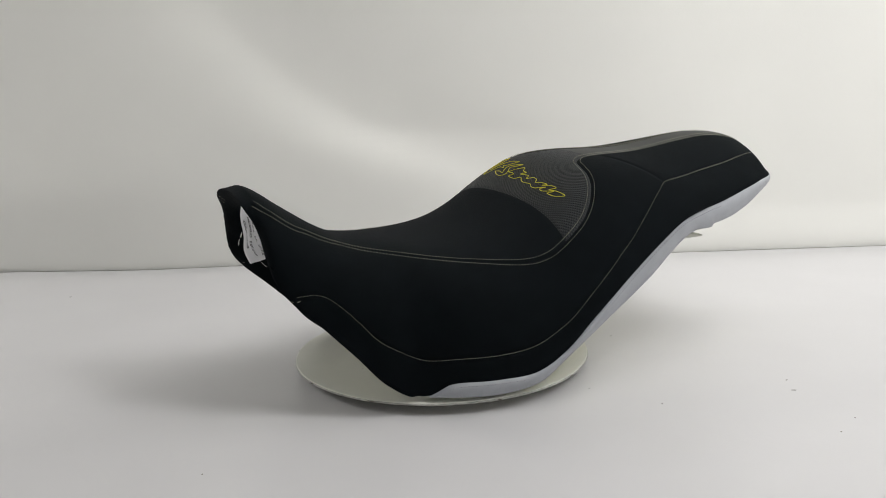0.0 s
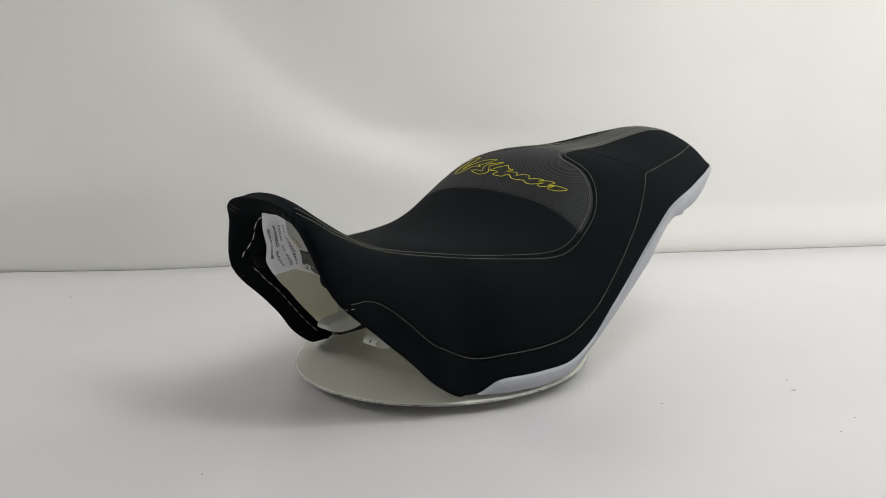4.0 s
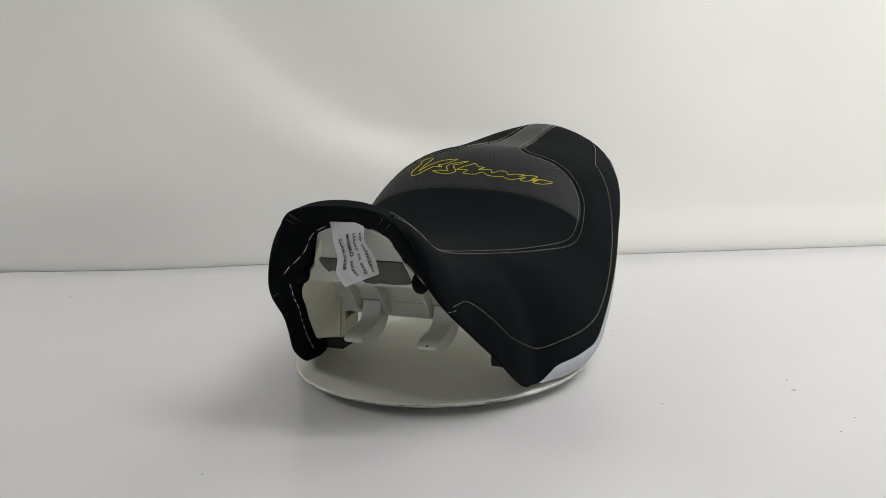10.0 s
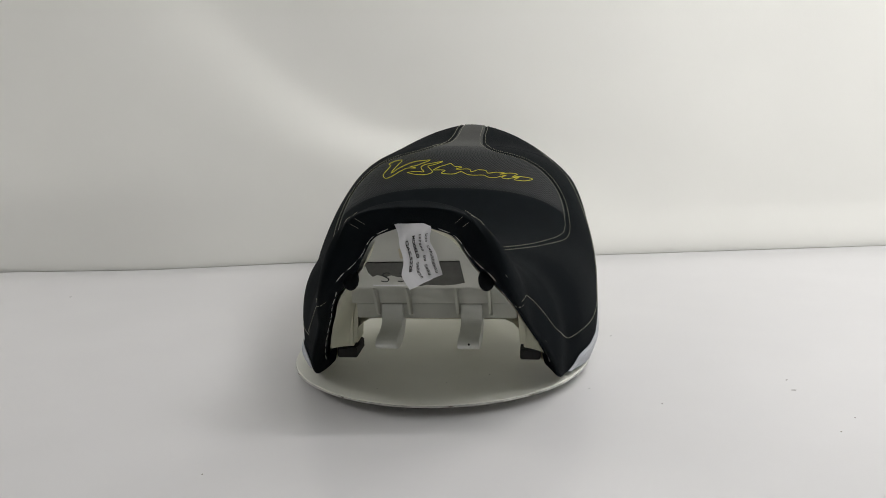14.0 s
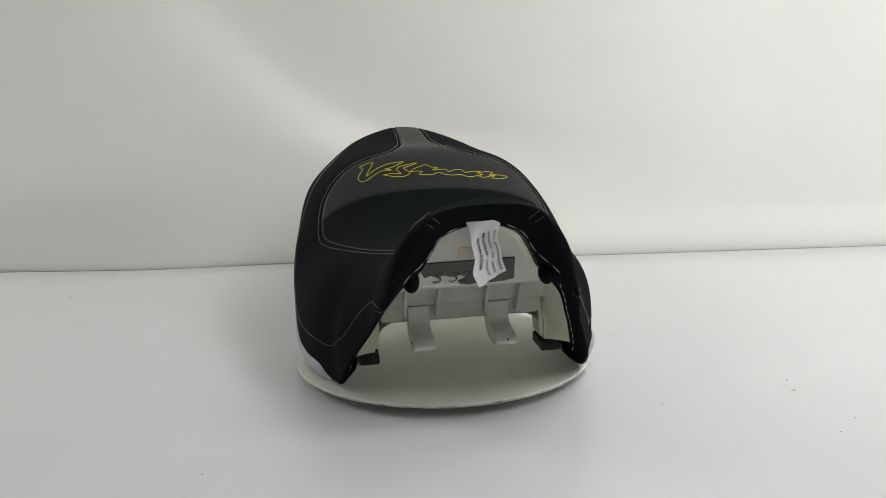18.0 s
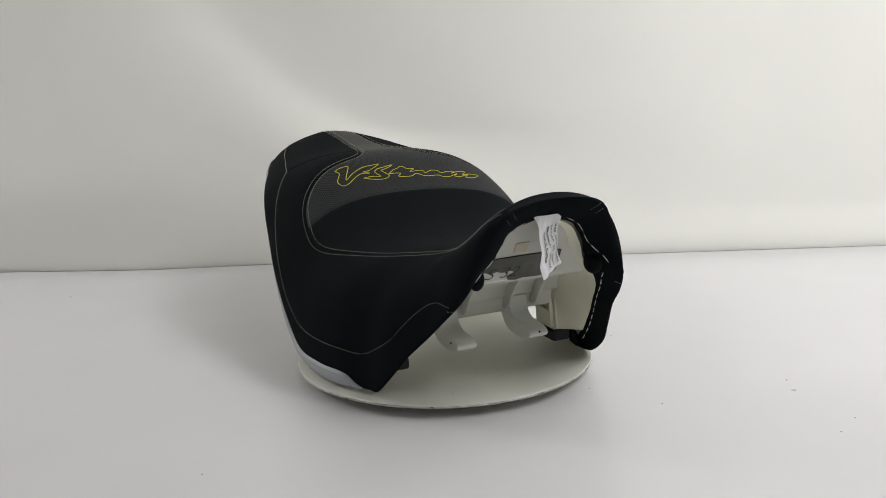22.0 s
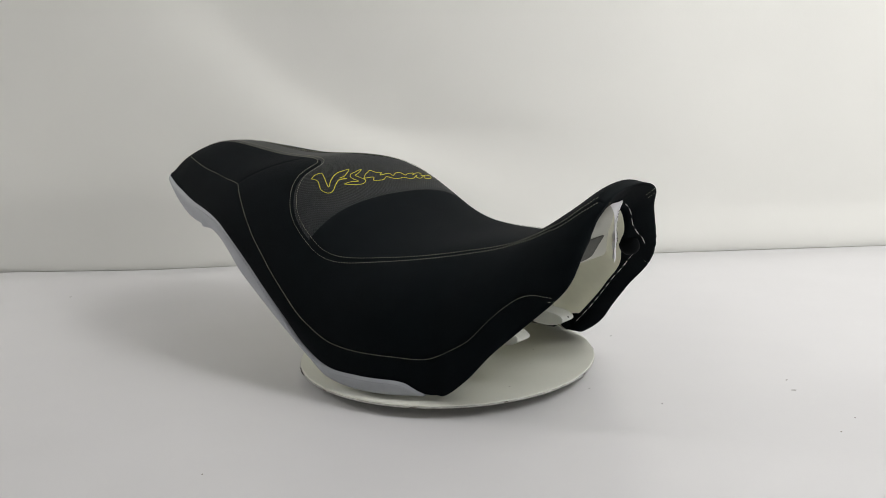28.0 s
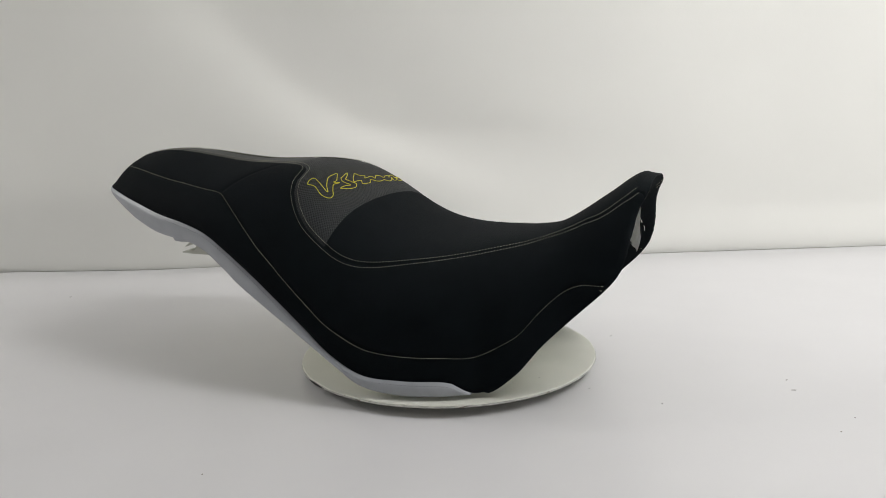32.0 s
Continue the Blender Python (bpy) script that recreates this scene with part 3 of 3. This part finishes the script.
def band():
    top = catmull(EDGE, NU, True)[int(0.341 * (NU - 1)):]
    top = even(top, 320)
    low = even(catmull(BAND, 500), 320)
    # a small tab hangs below the band under the tail
    low[:, 2] -= 0.0042 * np.clip((low[:, 0] + 0.318) / 0.004, 0, 1) * np.clip((-0.283 - low[:, 0]) / 0.022, 0, 1) + 0.0006 * np.sin(90 * low[:, 0]) * np.clip((-0.25 - low[:, 0]) / 0.08, 0, 1)
    # at its front end the band laps over the black skin and is cut off at a slant
    uu = np.interp(-top[:, 0], -catmull(EDGE, NU, True)[:, 0][130:], np.linspace(0, 1, NU)[130:])
    lap = np.interp(-top[:, 0], [-0.0960, -0.0780, -0.050, -0.020], [0.0, 0.020, 0.008, 0.0])
    crest = np.where(lap[:, None] > 0, at(uu, 1 - lap) + at(uu, 1 - lap, SKIN_N) * np.minimum(lap, 0.006)[:, None] * 0.25, top)
    fs = np.r_[np.linspace(0, 1, 8)]
    out = []
    for f in fs:
        row = crest * (1 - f) + low * f
        bulge = 0.0035 * math.sin(math.pi * f ** 0.7)
        row = row + np.stack([0 * row[:, 0], bulge * np.minimum(row[:, 1] / 0.05, 1), 0 * row[:, 0]], 1)
        out.append(row)
    out.append(low + np.stack([0 * low[:, 0], -0.004 * np.minimum(low[:, 1] / 0.05, 1), 0 * low[:, 0] - 0.0012], 1))
    out.append(low + np.stack([0 * low[:, 0], -0.014 * np.minimum(low[:, 1] / 0.05, 1), 0 * low[:, 0] + 0.001], 1))
    g = np.stack(out, 1)
    for sg in (1, -1):
        q = g * [1, sg, 1] + [0, MID, 0]
        mesh_object("silver_band", q.reshape(-1, 3), grid_faces(320, len(out), sg < 0), SILVER, SEAT, "silver vinyl lower band")
    row = (crest + (low - crest) * np.minimum(0.0042 / (np.linalg.norm(low - crest, axis=1) + 1e-9), 0.6)[:, None] + np.stack([0 * top[:, 0], 0.0028 * np.minimum(top[:, 1] / 0.05, 1), 0 * top[:, 0]], 1))[8:215]
    up = np.tile([0.0, 0.9, 0.1], (len(row), 1))
    v, f = dashes(row, up, 0.0026, 0.0018, 0.0007, 0.0005)
    both_sides("band_stitching", v, f, GREY_THREAD, SEAT, "grey stitching on the band")
    return low


BAND_LOW = band()


def embroidery():
    """Abstract outlined strokes in yellow thread across the hump."""
    tick = [(0.044, 0.86), (0.079, 0.925), (0.121, 0.92), (0.132, 0.83), (0.078, 0.29), (0.131, 0.465), (0.18, 0.627), (0.226, 0.745), (0.283, 0.81), (0.332, 0.84), (0.282, 0.655), (0.24, 0.53), (0.205, 0.50), (0.245, 0.418),
            (0.187, 0.42), (0.149, 0.317), (0.104, 0.16), (0.074, 0.09), (0.044, 0.10), (0.025, 0.246), (0.029, 0.394), (0.059, 0.655)]
    bolt = [(0.188, 0.21), (0.242, 0.26), (0.302, 0.25), (0.284, 0.378), (0.281, 0.488), (0.308, 0.606), (0.357, 0.663), (0.418, 0.72), (0.383, 0.615), (0.345, 0.55), (0.325, 0.506), (0.350, 0.338), (0.360, 0.228), (0.315, 0.129), (0.252, 0.126)]
    wave = [(0.362, 0.32), (0.404, 0.464), (0.438, 0.532), (0.476, 0.61), (0.505, 0.48), (0.55, 0.45), (0.515, 0.34), (0.6, 0.365), (0.617, 0.25), (0.664, 0.352), (0.71, 0.335), (0.728, 0.23), (0.774, 0.30), (0.832, 0.33), (0.805, 0.235), (0.865, 0.355), (0.916, 0.38), (0.887, 0.22),
            (0.943, 0.315), (1.015, 0.37), (0.965, 0.169), (0.90, 0.11), (0.928, 0.265), (0.852, 0.09), (0.818, 0.115), (0.845, 0.235), (0.777, 0.074), (0.733, 0.06), (0.697, 0.127), (0.637, 0.101), (0.593, 0.129), (0.55, 0.235), (0.512, 0.144), (0.467, 0.132), (0.42, 0.17), (0.442, 0.295)]
    for shape in (tick, bolt, wave):
        q = np.array(shape)
        q = even(catmull(np.vstack([q, q[:1]]), 30 * len(q)), 14 * len(q))[:-1]
        q = 0.8 * q + 0.1 * np.roll(q, 1, 0) + 0.1 * np.roll(q, -1, 0)
        y = -0.106 + 0.213 * q[:, 0]
        x = -0.101 - 0.041 * q[:, 1] - 0.0065 * np.clip((0.32 - q[:, 0]) / 0.2, 0, 1)
        u = np.interp(-x, -SKIN[60:, 0, 0], np.linspace(0, 1, NU)[60:])
        v = np.array([np.interp(abs(b), at(np.full(NV, a), np.linspace(0, 1, NV))[:, 1], np.linspace(0, 1, NV)) for a, b in zip(u, y)])
        p, n = at(u, v), at(u, v, SKIN_N)
        sg = np.where(y < 0, -1.0, 1.0)[:, None] * [0, 1, 0] + [1, 0, 1]
        p, n = p * sg + [0, MID, 0], n * sg
        vv, ff = sweep(p + n * 0.0003, 0.00056, 6, True, 0.8, n)
        mesh_object("embroidery", vv, ff, LOGO, SEAT, "bright yellow embroidered outline")


embroidery()


# ---- the seat's base, seen through the front opening ----
def liner():
    s = np.linspace(0, 0.87, 100)
    k = s * 119
    front = np.stack([np.interp(k, np.arange(120), LIP_I[:, c]) for c in range(3)], 1) + np.stack([-0.010 - 0.004 * (1 - np.clip((s - 0.32) / 0.06, 0, 1)), -0.0022 * np.clip(s / 0.1, 0, 1), 0 * s - 0.0012], 1)
    back = catmull([(0.178, 0.0, 0.142), (0.175, 0.049, 0.139), (0.152, 0.078, 0.131), (0.106, 0.095, 0.110), (0.094, 0.1025, 0.066), (0.098, 0.105, 0.030)], 100)
    out = []
    for f in np.linspace(0, 1, 12):
        row = front * (1 - f) + back * f
        b = 0.003 * math.sin(math.pi * f)
        row = row + np.stack([0 * s, b * np.minimum(row[:, 1] / 0.06, 1), b * np.maximum(0, 1 - row[:, 1] / 0.08)], 1)
        out.append(row)
    g = np.stack(out, 1)
    g[0, :, 1] = 0
    near = g.copy()
    near[:, :, 0] += 0.008 * (1 - np.linspace(0, 1, 12))
    near[0] = g[0]
    full = np.vstack([(g * [1, -1, 1])[:0:-1], near]) + [0, MID, 0]
    mesh_object("base_shell", full.reshape(-1, 3), grid_faces(199, 12), CREAM, SEAT, "cream plastic inner shell")


def extrude_xz(outline, y0, y1, bevel=0.002):
    bm = bmesh.new()
    a = [bm.verts.new((x, y0, z)) for x, z in outline]
    b = [bm.verts.new((x, y1, z)) for x, z in outline]
    bm.faces.new(a)
    bm.faces.new(b[::-1])
    for i in range(len(a)):
        j = (i + 1) % len(a)
        bm.faces.new((a[j], a[i], b[i], b[j]))
    bmesh.ops.recalc_face_normals(bm, faces=bm.faces)
    if bevel:
        bmesh.ops.bevel(bm, geom=[e for e in bm.edges], offset=bevel, segments=2, affect="EDGES", clamp_overlap=True)
    return bm


def base():
    liner()
    m = MID
    # sloping front wall, box and shelf between the legs
    prof = catmull([(0.2440, 0.2130), (0.2300, 0.1922), (0.2165, 0.172), (0.2020, 0.1500), (0.1905, 0.1328), (0.1800, 0.1255), (0.1600, 0.1215), (0.1400, 0.1165), (0.1220, 0.1085), (0.1125, 0.0985), (0.1090, 0.0875)], 60)
    half = np.interp(prof[:, 1], [0.079, 0.105, 0.130, 0.150, 0.172, 0.1915, 0.213], [0.102, 0.102, 0.098, 0.084, 0.071, 0.050, 0.030])
    across = np.linspace(-1, 1, 25)
    g = np.stack([np.repeat(prof[:, :1], 25, 1), m + half[:, None] * across, np.repeat(prof[:, 1:], 25, 1)], 2)
    mesh_object("inner_wall", g.reshape(-1, 3), grid_faces(60, 25, True), WHITE_PLASTIC, SEAT, "off-white plastic wall running into a rounded step")
    bm = bmesh.new()
    box(bm, -0.0004, 0.0006, -0.0085, 0.0085, -0.0075, 0.0075, 0.0004)
    bm.transform(Matrix.Translation((0.2183, m - 0.0125, 0.1742)) @ Matrix.Rotation(radians(33), 4, "Y"))
    part("recess_plate", bm, TAN, SEAT, "yellowish square inset")
    part("shelf", extrude_xz([(0.1060, 0.0872), (0.1015, 0.0668), (0.060, 0.0655), (0.080, 0.0868)], m - 0.097, m + 0.097, 0.001), WHITE_PLASTIC, SEAT, "off-white plastic shelf edge")
    for y in (-0.069, -0.030, 0.028, 0.067):
        part("rib", extrude_xz([(0.152, 0.1215), (0.139, 0.110), (0.127, 0.094), (0.1185, 0.078), (0.110, 0.0725), (0.100, 0.0725), (0.102, 0.112), (0.130, 0.118)], m + y - 0.0016, m + y + 0.0016, 0.0006), WHITE_PLASTIC, SEAT)
    hook = [(0.086, 0.086), (0.1100, 0.0866), (0.1130, 0.074), (0.1180, 0.0655), (0.130, 0.0605), (0.147, 0.0590), (0.1580, 0.0555), (0.1610, 0.0500), (0.153, 0.0450), (0.137, 0.0420), (0.118, 0.0430), (0.100, 0.050), (0.088, 0.066)]
    front = catmull([(x, 0.0, z) for x, z in hook[1:]], 44)[:, ::2]
    for y in (-0.052, 0.044):
        part("hook", extrude_xz([hook[0], *map(tuple, front)], m + y - 0.0125, m + y + 0.0125, 0.0012), HOOK_PLASTIC, SEAT, "milky white plastic hook with a forward foot", True)
    # a small dark hole near the end of each hook's foot
    for place, turn in (((0.1598, m + 0.0450, 0.0530), Matrix.Rotation(radians(65), 4, "Y")), ((0.1440, m - 0.0645, 0.0530), Matrix.Rotation(radians(90), 4, "X"))):
        bm = bmesh.new()
        bmesh.ops.create_cone(bm, cap_ends=True, segments=14, radius1=0.0016, radius2=0.0013, depth=0.0016, matrix=Matrix.Translation(place) @ turn)
        part("hook_hole", bm, RUBBER, SEAT, "dark round hole")
    for sg in (1, -1):
        y0, y1 = sorted((sg * 0.101, sg * 0.1245))
        bm = extrude_xz([(sg * y, z) for y, z in ((0.1240, 0.028), (0.101, 0.028), (0.0965, 0.100), (0.119, 0.100), (0.1285, 0.06))], -0.1005, -0.056, 0.005)
        for p in bm.verts:
            p.co = Vector((-p.co.y, m + p.co.x, p.co.z))
        bmesh.ops.recalc_face_normals(bm, faces=bm.faces)
        part("leg", bm, CREAM, SEAT, "cream plastic support leg", True)
        bm = bmesh.new()
        box(bm, 0.058, 0.103, m + y0 - 0.0005, m + y1 + 0.0005, 0.0155, 0.0285, 0.0012)
        part("leg_pad", bm, RUBBER, SEAT, "black rubber pad")
        bm = bmesh.new()
        bmesh.ops.create_uvsphere(bm, u_segments=20, v_segments=12, radius=1.0)
        for p in bm.verts:
            p.co = Vector(((0.2310 if sg > 0 else 0.2262) + p.co.x * (0.0140 if sg > 0 else 0.009), m + 0.0733 * sg + p.co.y * 0.009, 0.1482 + p.co.z * 0.0125))
        part("fabric_tab", bm, SATIN, SEAT, "rounded black satin tab", True)
    for sg in (1, -1):
        q = np.array([(0.101, 0.138, 0.002), (0.106, 0.1370, 0.010), (0.109, 0.1355, 0.018), (0.103, 0.1265, 0.0365), (0.100, 0.1260, 0.028), (0.099, 0.1300, 0.010)])
        v = np.vstack([q, q - [0.004, 0, 0]]) * [1, sg, 1] + [0, m, 0]
        f = [(0, 1, 2, 3, 4, 5), (11, 10, 9, 8, 7, 6)] + [(i, i + 6, (i + 1) % 6 + 6, (i + 1) % 6) for i in range(6)]
        mesh_object("fabric_flap", v, f, FABRIC, SEAT, "black fabric end folded round the leg", False)
    # grey tape with a torn edge on the sloping wall, and the handwritten mark
    a, b = np.array([0.2105, 0.0, 0.1635]), np.array([0.1885, 0.0, 0.1315])
    edge = [(-0.061, 0.0), (0.043, -0.02), (0.044, 0.30), (0.046, 0.84), (0.036, 0.92), (0.022, 0.96), (0.004, 0.93), (-0.004, 0.99), (-0.015, 0.94), (-0.018, 0.80), (-0.008, 0.66), (-0.016, 0.55), (-0.026, 0.60), (-0.034, 0.52),
            (-0.041, 0.60), (-0.049, 0.50), (-0.055, 0.58), (-0.059, 0.40)]
    out = np.array([0.82, 0.0, -0.57])
    bm = bmesh.new()
    lo = [bm.verts.new(tuple(a + (b - a) * t + [0, m + y, 0] + out * 0.0002)) for y, t in edge]
    hi = [bm.verts.new(tuple(a + (b - a) * t + [0, m + y, 0] + out * 0.0022)) for y, t in edge]
    bm.faces.new(hi)
    for i in range(len(lo)):
        j = (i + 1) % len(lo)
        bm.faces.new((lo[i], lo[j], hi[j], hi[i]))
    bmesh.ops.recalc_face_normals(bm, faces=bm.faces)
    part("foam_tape", bm, FOAM, SEAT, "torn dark grey foam tape")
    sheet = [(-0.060, 0.30), (-0.010, 0.34), (-0.002, 0.62), (-0.006, 0.99), (-0.030, 1.005), (-0.057, 1.01), (-0.0575, 0.9)]
    v = np.array([a + (b - a) * t + [0, m + y, 0] + out * d for d in (0.0001, 0.0008) for y, t in sheet])
    n = len(sheet)
    f = [tuple(range(n, 2 * n))] + [(i, (i + 1) % n, (i + 1) % n + n, i + n) for i in range(n)]
    mesh_object("backing_sheet", v, f, PAPER, SEAT, "white backing left where the tape is torn", False)
    mark = text_mesh("S 32", -0.012)
    w = 0.040 / (mark[0][:, 0].max() - mark[0][:, 0].min())
    q = mark[0] * w
    along = (a - b) / np.linalg.norm(a - b)
    pts = b + along * 0.008 + out * 0.0030 + [0, m - 0.048, 0] + q[:, :1] * np.array([0, 1.0, 0]) + q[:, 1:2] * (along + np.array([0, 0.25, 0]))
    mesh_object("handwriting", pts, mark[1], INK, SEAT, "handwritten black mark S 32", False)


def text_mesh(body, bold=0.015):
    cu = bpy.data.curves.new("letters", "FONT")
    cu.body, cu.size, cu.offset = body, 1.0, bold
    ob = bpy.data.objects.new("letters", cu)
    scene.collection.objects.link(ob)
    dg = bpy.context.evaluated_depsgraph_get()
    me = ob.evaluated_get(dg).to_mesh()
    v = np.array([tuple(p.co) for p in me.vertices])
    f = [tuple(p.vertices) for p in me.polygons]
    ob.evaluated_get(dg).to_mesh_clear()
    bpy.data.objects.remove(ob)
    bpy.data.curves.remove(cu)
    return v, f


base()


def underside():
    low = BAND_LOW
    keep = low[low[:, 0] < 0.095]
    keep = even(keep, 90)
    rows = []
    for x, y, z in keep:
        roof = max(0.064, z + 0.012)
        t = np.linspace(-1, 1, 33)
        k = np.clip((1 - abs(t)) / 0.45, 0, 1)
        k = k * k * (3 - 2 * k)
        rows.append(np.stack([0 * t + x, t * max(y - 0.012, 0.0005), z + (roof - z) * k], 1))
    g = np.stack(rows) + [0, MID, 0]
    mesh_object("underside", g.reshape(-1, 3), grid_faces(90, 33), CREAM, SEAT, "cream plastic seat base")
    bm = extrude_xz([(-0.414, 0.101), (-0.413, 0.1035), (-0.390, 0.107), (-0.378, 0.150), (-0.362, 0.190), (-0.340, 0.190), (-0.350, 0.150), (-0.355, 0.101)], MID - 0.016, MID + 0.016, 0.0008)
    part("latch_tongue", bm, WHITE_PLASTIC, SEAT, "pale plastic latch tongue under the tail")
    bm = extrude_xz([(-0.411, 0.1095), (-0.408, 0.1125), (-0.390, 0.124), (-0.384, 0.124), (-0.390, 0.116)], MID - 0.013, MID + 0.013, 0.0005)
    part("latch_leaf", bm, WHITE_PLASTIC, SEAT, "thin upper leaf of the latch")
    for x in (0.030,):
        for sg in (1, -1):
            bm = bmesh.new()
            box(bm, x - 0.010, x + 0.010, MID + sg * 0.170 - 0.004, MID + sg * 0.170 + 0.004, DISC_TOP, 0.004, 0.001)
            part("base_foot", bm, WHITE_PLASTIC, SEAT)


underside()


def paper_tag():
    c = np.array([[(0.2540, -0.0185, 0.2140), (0.2540, 0.0190, 0.2140)], [(0.253, -0.006, 0.1430), (0.236, 0.0265, 0.1555)]])

    def spot(a, b):
        """a across, b down, both 0 to 1."""
        p = (1 - a) * (1 - b) * c[0, 0] + a * (1 - b) * c[0, 1] + (1 - a) * b * c[1, 0] + a * b * c[1, 1]
        curl = 0.004 * math.sin(math.pi * b) * math.cos(3.0 * a) + 0.0016 * math.sin(9 * b + 4 * a) + 0.0012 * math.sin(17 * a - 8 * b) * b
        return p + np.array([curl, -0.004 * math.sin(math.pi * b) * (1 - a) + (0.006 * (1 - a) - 0.004 * a) * math.sin(math.pi * min(b * 1.3, 1)) + 0.0010 * math.sin(14 * b), 0]) + [0, MID, 0]

    na, nb = 12, 20
    g = np.array([[spot(i / na, j / nb) for j in range(nb + 1)] for i in range(na + 1)])
    back = g - [0.0004, 0, 0]
    v = np.vstack([g.reshape(-1, 3), back.reshape(-1, 3)])
    n = (na + 1) * (nb + 1)
    f = grid_faces(na + 1, nb + 1, True) + [tuple(q + n for q in r) for r in grid_faces(na + 1, nb + 1)]
    tag = mesh_object("paper_tag", v, f, PAPER, SEAT, "crumpled white paper label with printed lines")
    out = np.array([0.0012, 0, 0])
    # printed lines run down the label: plain bars for names, and the words that can be read
    bars = ((0.875, ((0.20, 0.37), (0.42, 0.95))), (0.665, ((0.20, 0.50), (0.56, 0.68), (0.73, 0.94))), (0.455, ((0.64, 0.93),)))
    verts, faces = [], []
    for a, words in bars:
        for b0, b1 in words:
            k = max(2, round((b1 - b0) / 0.052))
            for i in range(k):
                cell = (b1 - b0) / k
                for a0, a1, q0, q1 in ((-0.036, 0.036, 0.0, 0.2), (-0.036, 0.036, 0.46, 0.64), (-0.036 + 0.03 * (i % 3), -0.018 + 0.03 * (i % 3), 0.2, 0.46)):
                    p0, p1, o = b0 + cell * (i + q0), b0 + cell * (i + q1), len(verts)
                    verts += [spot(a + a0, p0) + out, spot(a + a0, p1) + out, spot(a + a1, p1) + out, spot(a + a1, p0) + out]
                    faces.append((o, o + 1, o + 2, o + 3))
    mesh_object("printed_bars", verts, faces, INK, tag, "black printed bars", False)
    for word, a, b0, b1 in (("MODELO", 0.425, 0.20, 0.57), ("GAS.5228", 0.215, 0.26, 0.76)):
        lv, lf = text_mesh(word, 0.03)
        w = lv[:, 0].max()
        pts = [spot(a + 0.085 * y / 0.7, b0 + (b1 - b0) * x / w) + out for x, y, z in lv]
        mesh_object("printed_word", pts, lf, INK, tag, "black printed word " + word, False)


paper_tag()


def settle():
    """Bends the seat to fit its outlines in the camera's view: the soft nose slightly askew on its base, its lip fuller
    on one side, the tail drooping with its stripe off the middle.
    """
    ls, lf = np.repeat(np.linspace(0.2, 1, 120), 24), np.tile(np.linspace(0, 1, 24), 120)
    lip_grid = lip_at(ls, lf)
    fuller = [np.interp(ls, [0.2, 0.32, 0.48, 0.62, 0.9, 1.0], [0, 0.006, 0.006, 0.003, 0.0028, 0]), np.interp(ls, [0.2, 0.27, 0.42, 0.55], [0, 0.0045, 0.0035, 0])]
    for ob in SEAT.children_recursive:
        n = len(ob.data.vertices)
        p = np.empty(n * 3, np.float32)
        ob.data.vertices.foreach_get("co", p)
        p = p.reshape(-1, 3).astype(float)
        x, y = p[:, 0].copy(), p[:, 1] - MID
        if ob.name.startswith(("front_lip", "lip_stitching", "tacking")):
            for i in np.nonzero(np.abs(y) > 0.05)[0]:
                d = ((lip_grid - (x[i], abs(y[i]), p[i, 2])) ** 2).sum(1)
                j = d.argmin()
                b = fuller[int(y[i] < 0)][j] * math.sin(math.pi * lf[j] ** 0.8) * math.exp(-d[j] / 0.004 ** 2)
                p[i, 0] += b
                p[i, 2] -= b * 0.25
        k = np.clip((x - 0.17) / 0.08, 0, 1)
        p[:, 0] -= 0.035 * (y + 0.005) * k * k * (3 - 2 * k)
        if not ob.name.startswith(("latch", "base_foot", "hook", "leg", "rib", "shelf")):
            p[:, 2] -= np.interp(x, [-0.48, -0.43, -0.35, -0.2, -0.05, 0.08], [0.0150, 0.0095, 0.0055, 0.0035, 0.0022, 0.0]) * np.clip((y + 0.02) / 0.12, 0, 1)
            p[:, 1] += 0.0032 * np.clip((-0.15 - x) / 0.1, 0, 1) * np.exp(-(y / 0.07) ** 2)
        ob.data.vertices.foreach_set("co", p.astype(np.float32).ravel())
        ob.data.update()


settle()


def motions():
    # the disc's lean to one side and the seat's to its nose are set to fit the camera's view
    lean, nod = Matrix.Rotation(radians(-0.3), 4, "Y"), Matrix.Rotation(radians(0.3), 4, "Y")
    rows = [(float(t), lean @ pose(0, 0, 0, 0, 0, -155.053 + 4.10767 * t)) for t in range(33)]
    walk(SEAT, [(t, m @ nod) for t, m in rows])
    walk(TURNTABLE, rows)


motions()
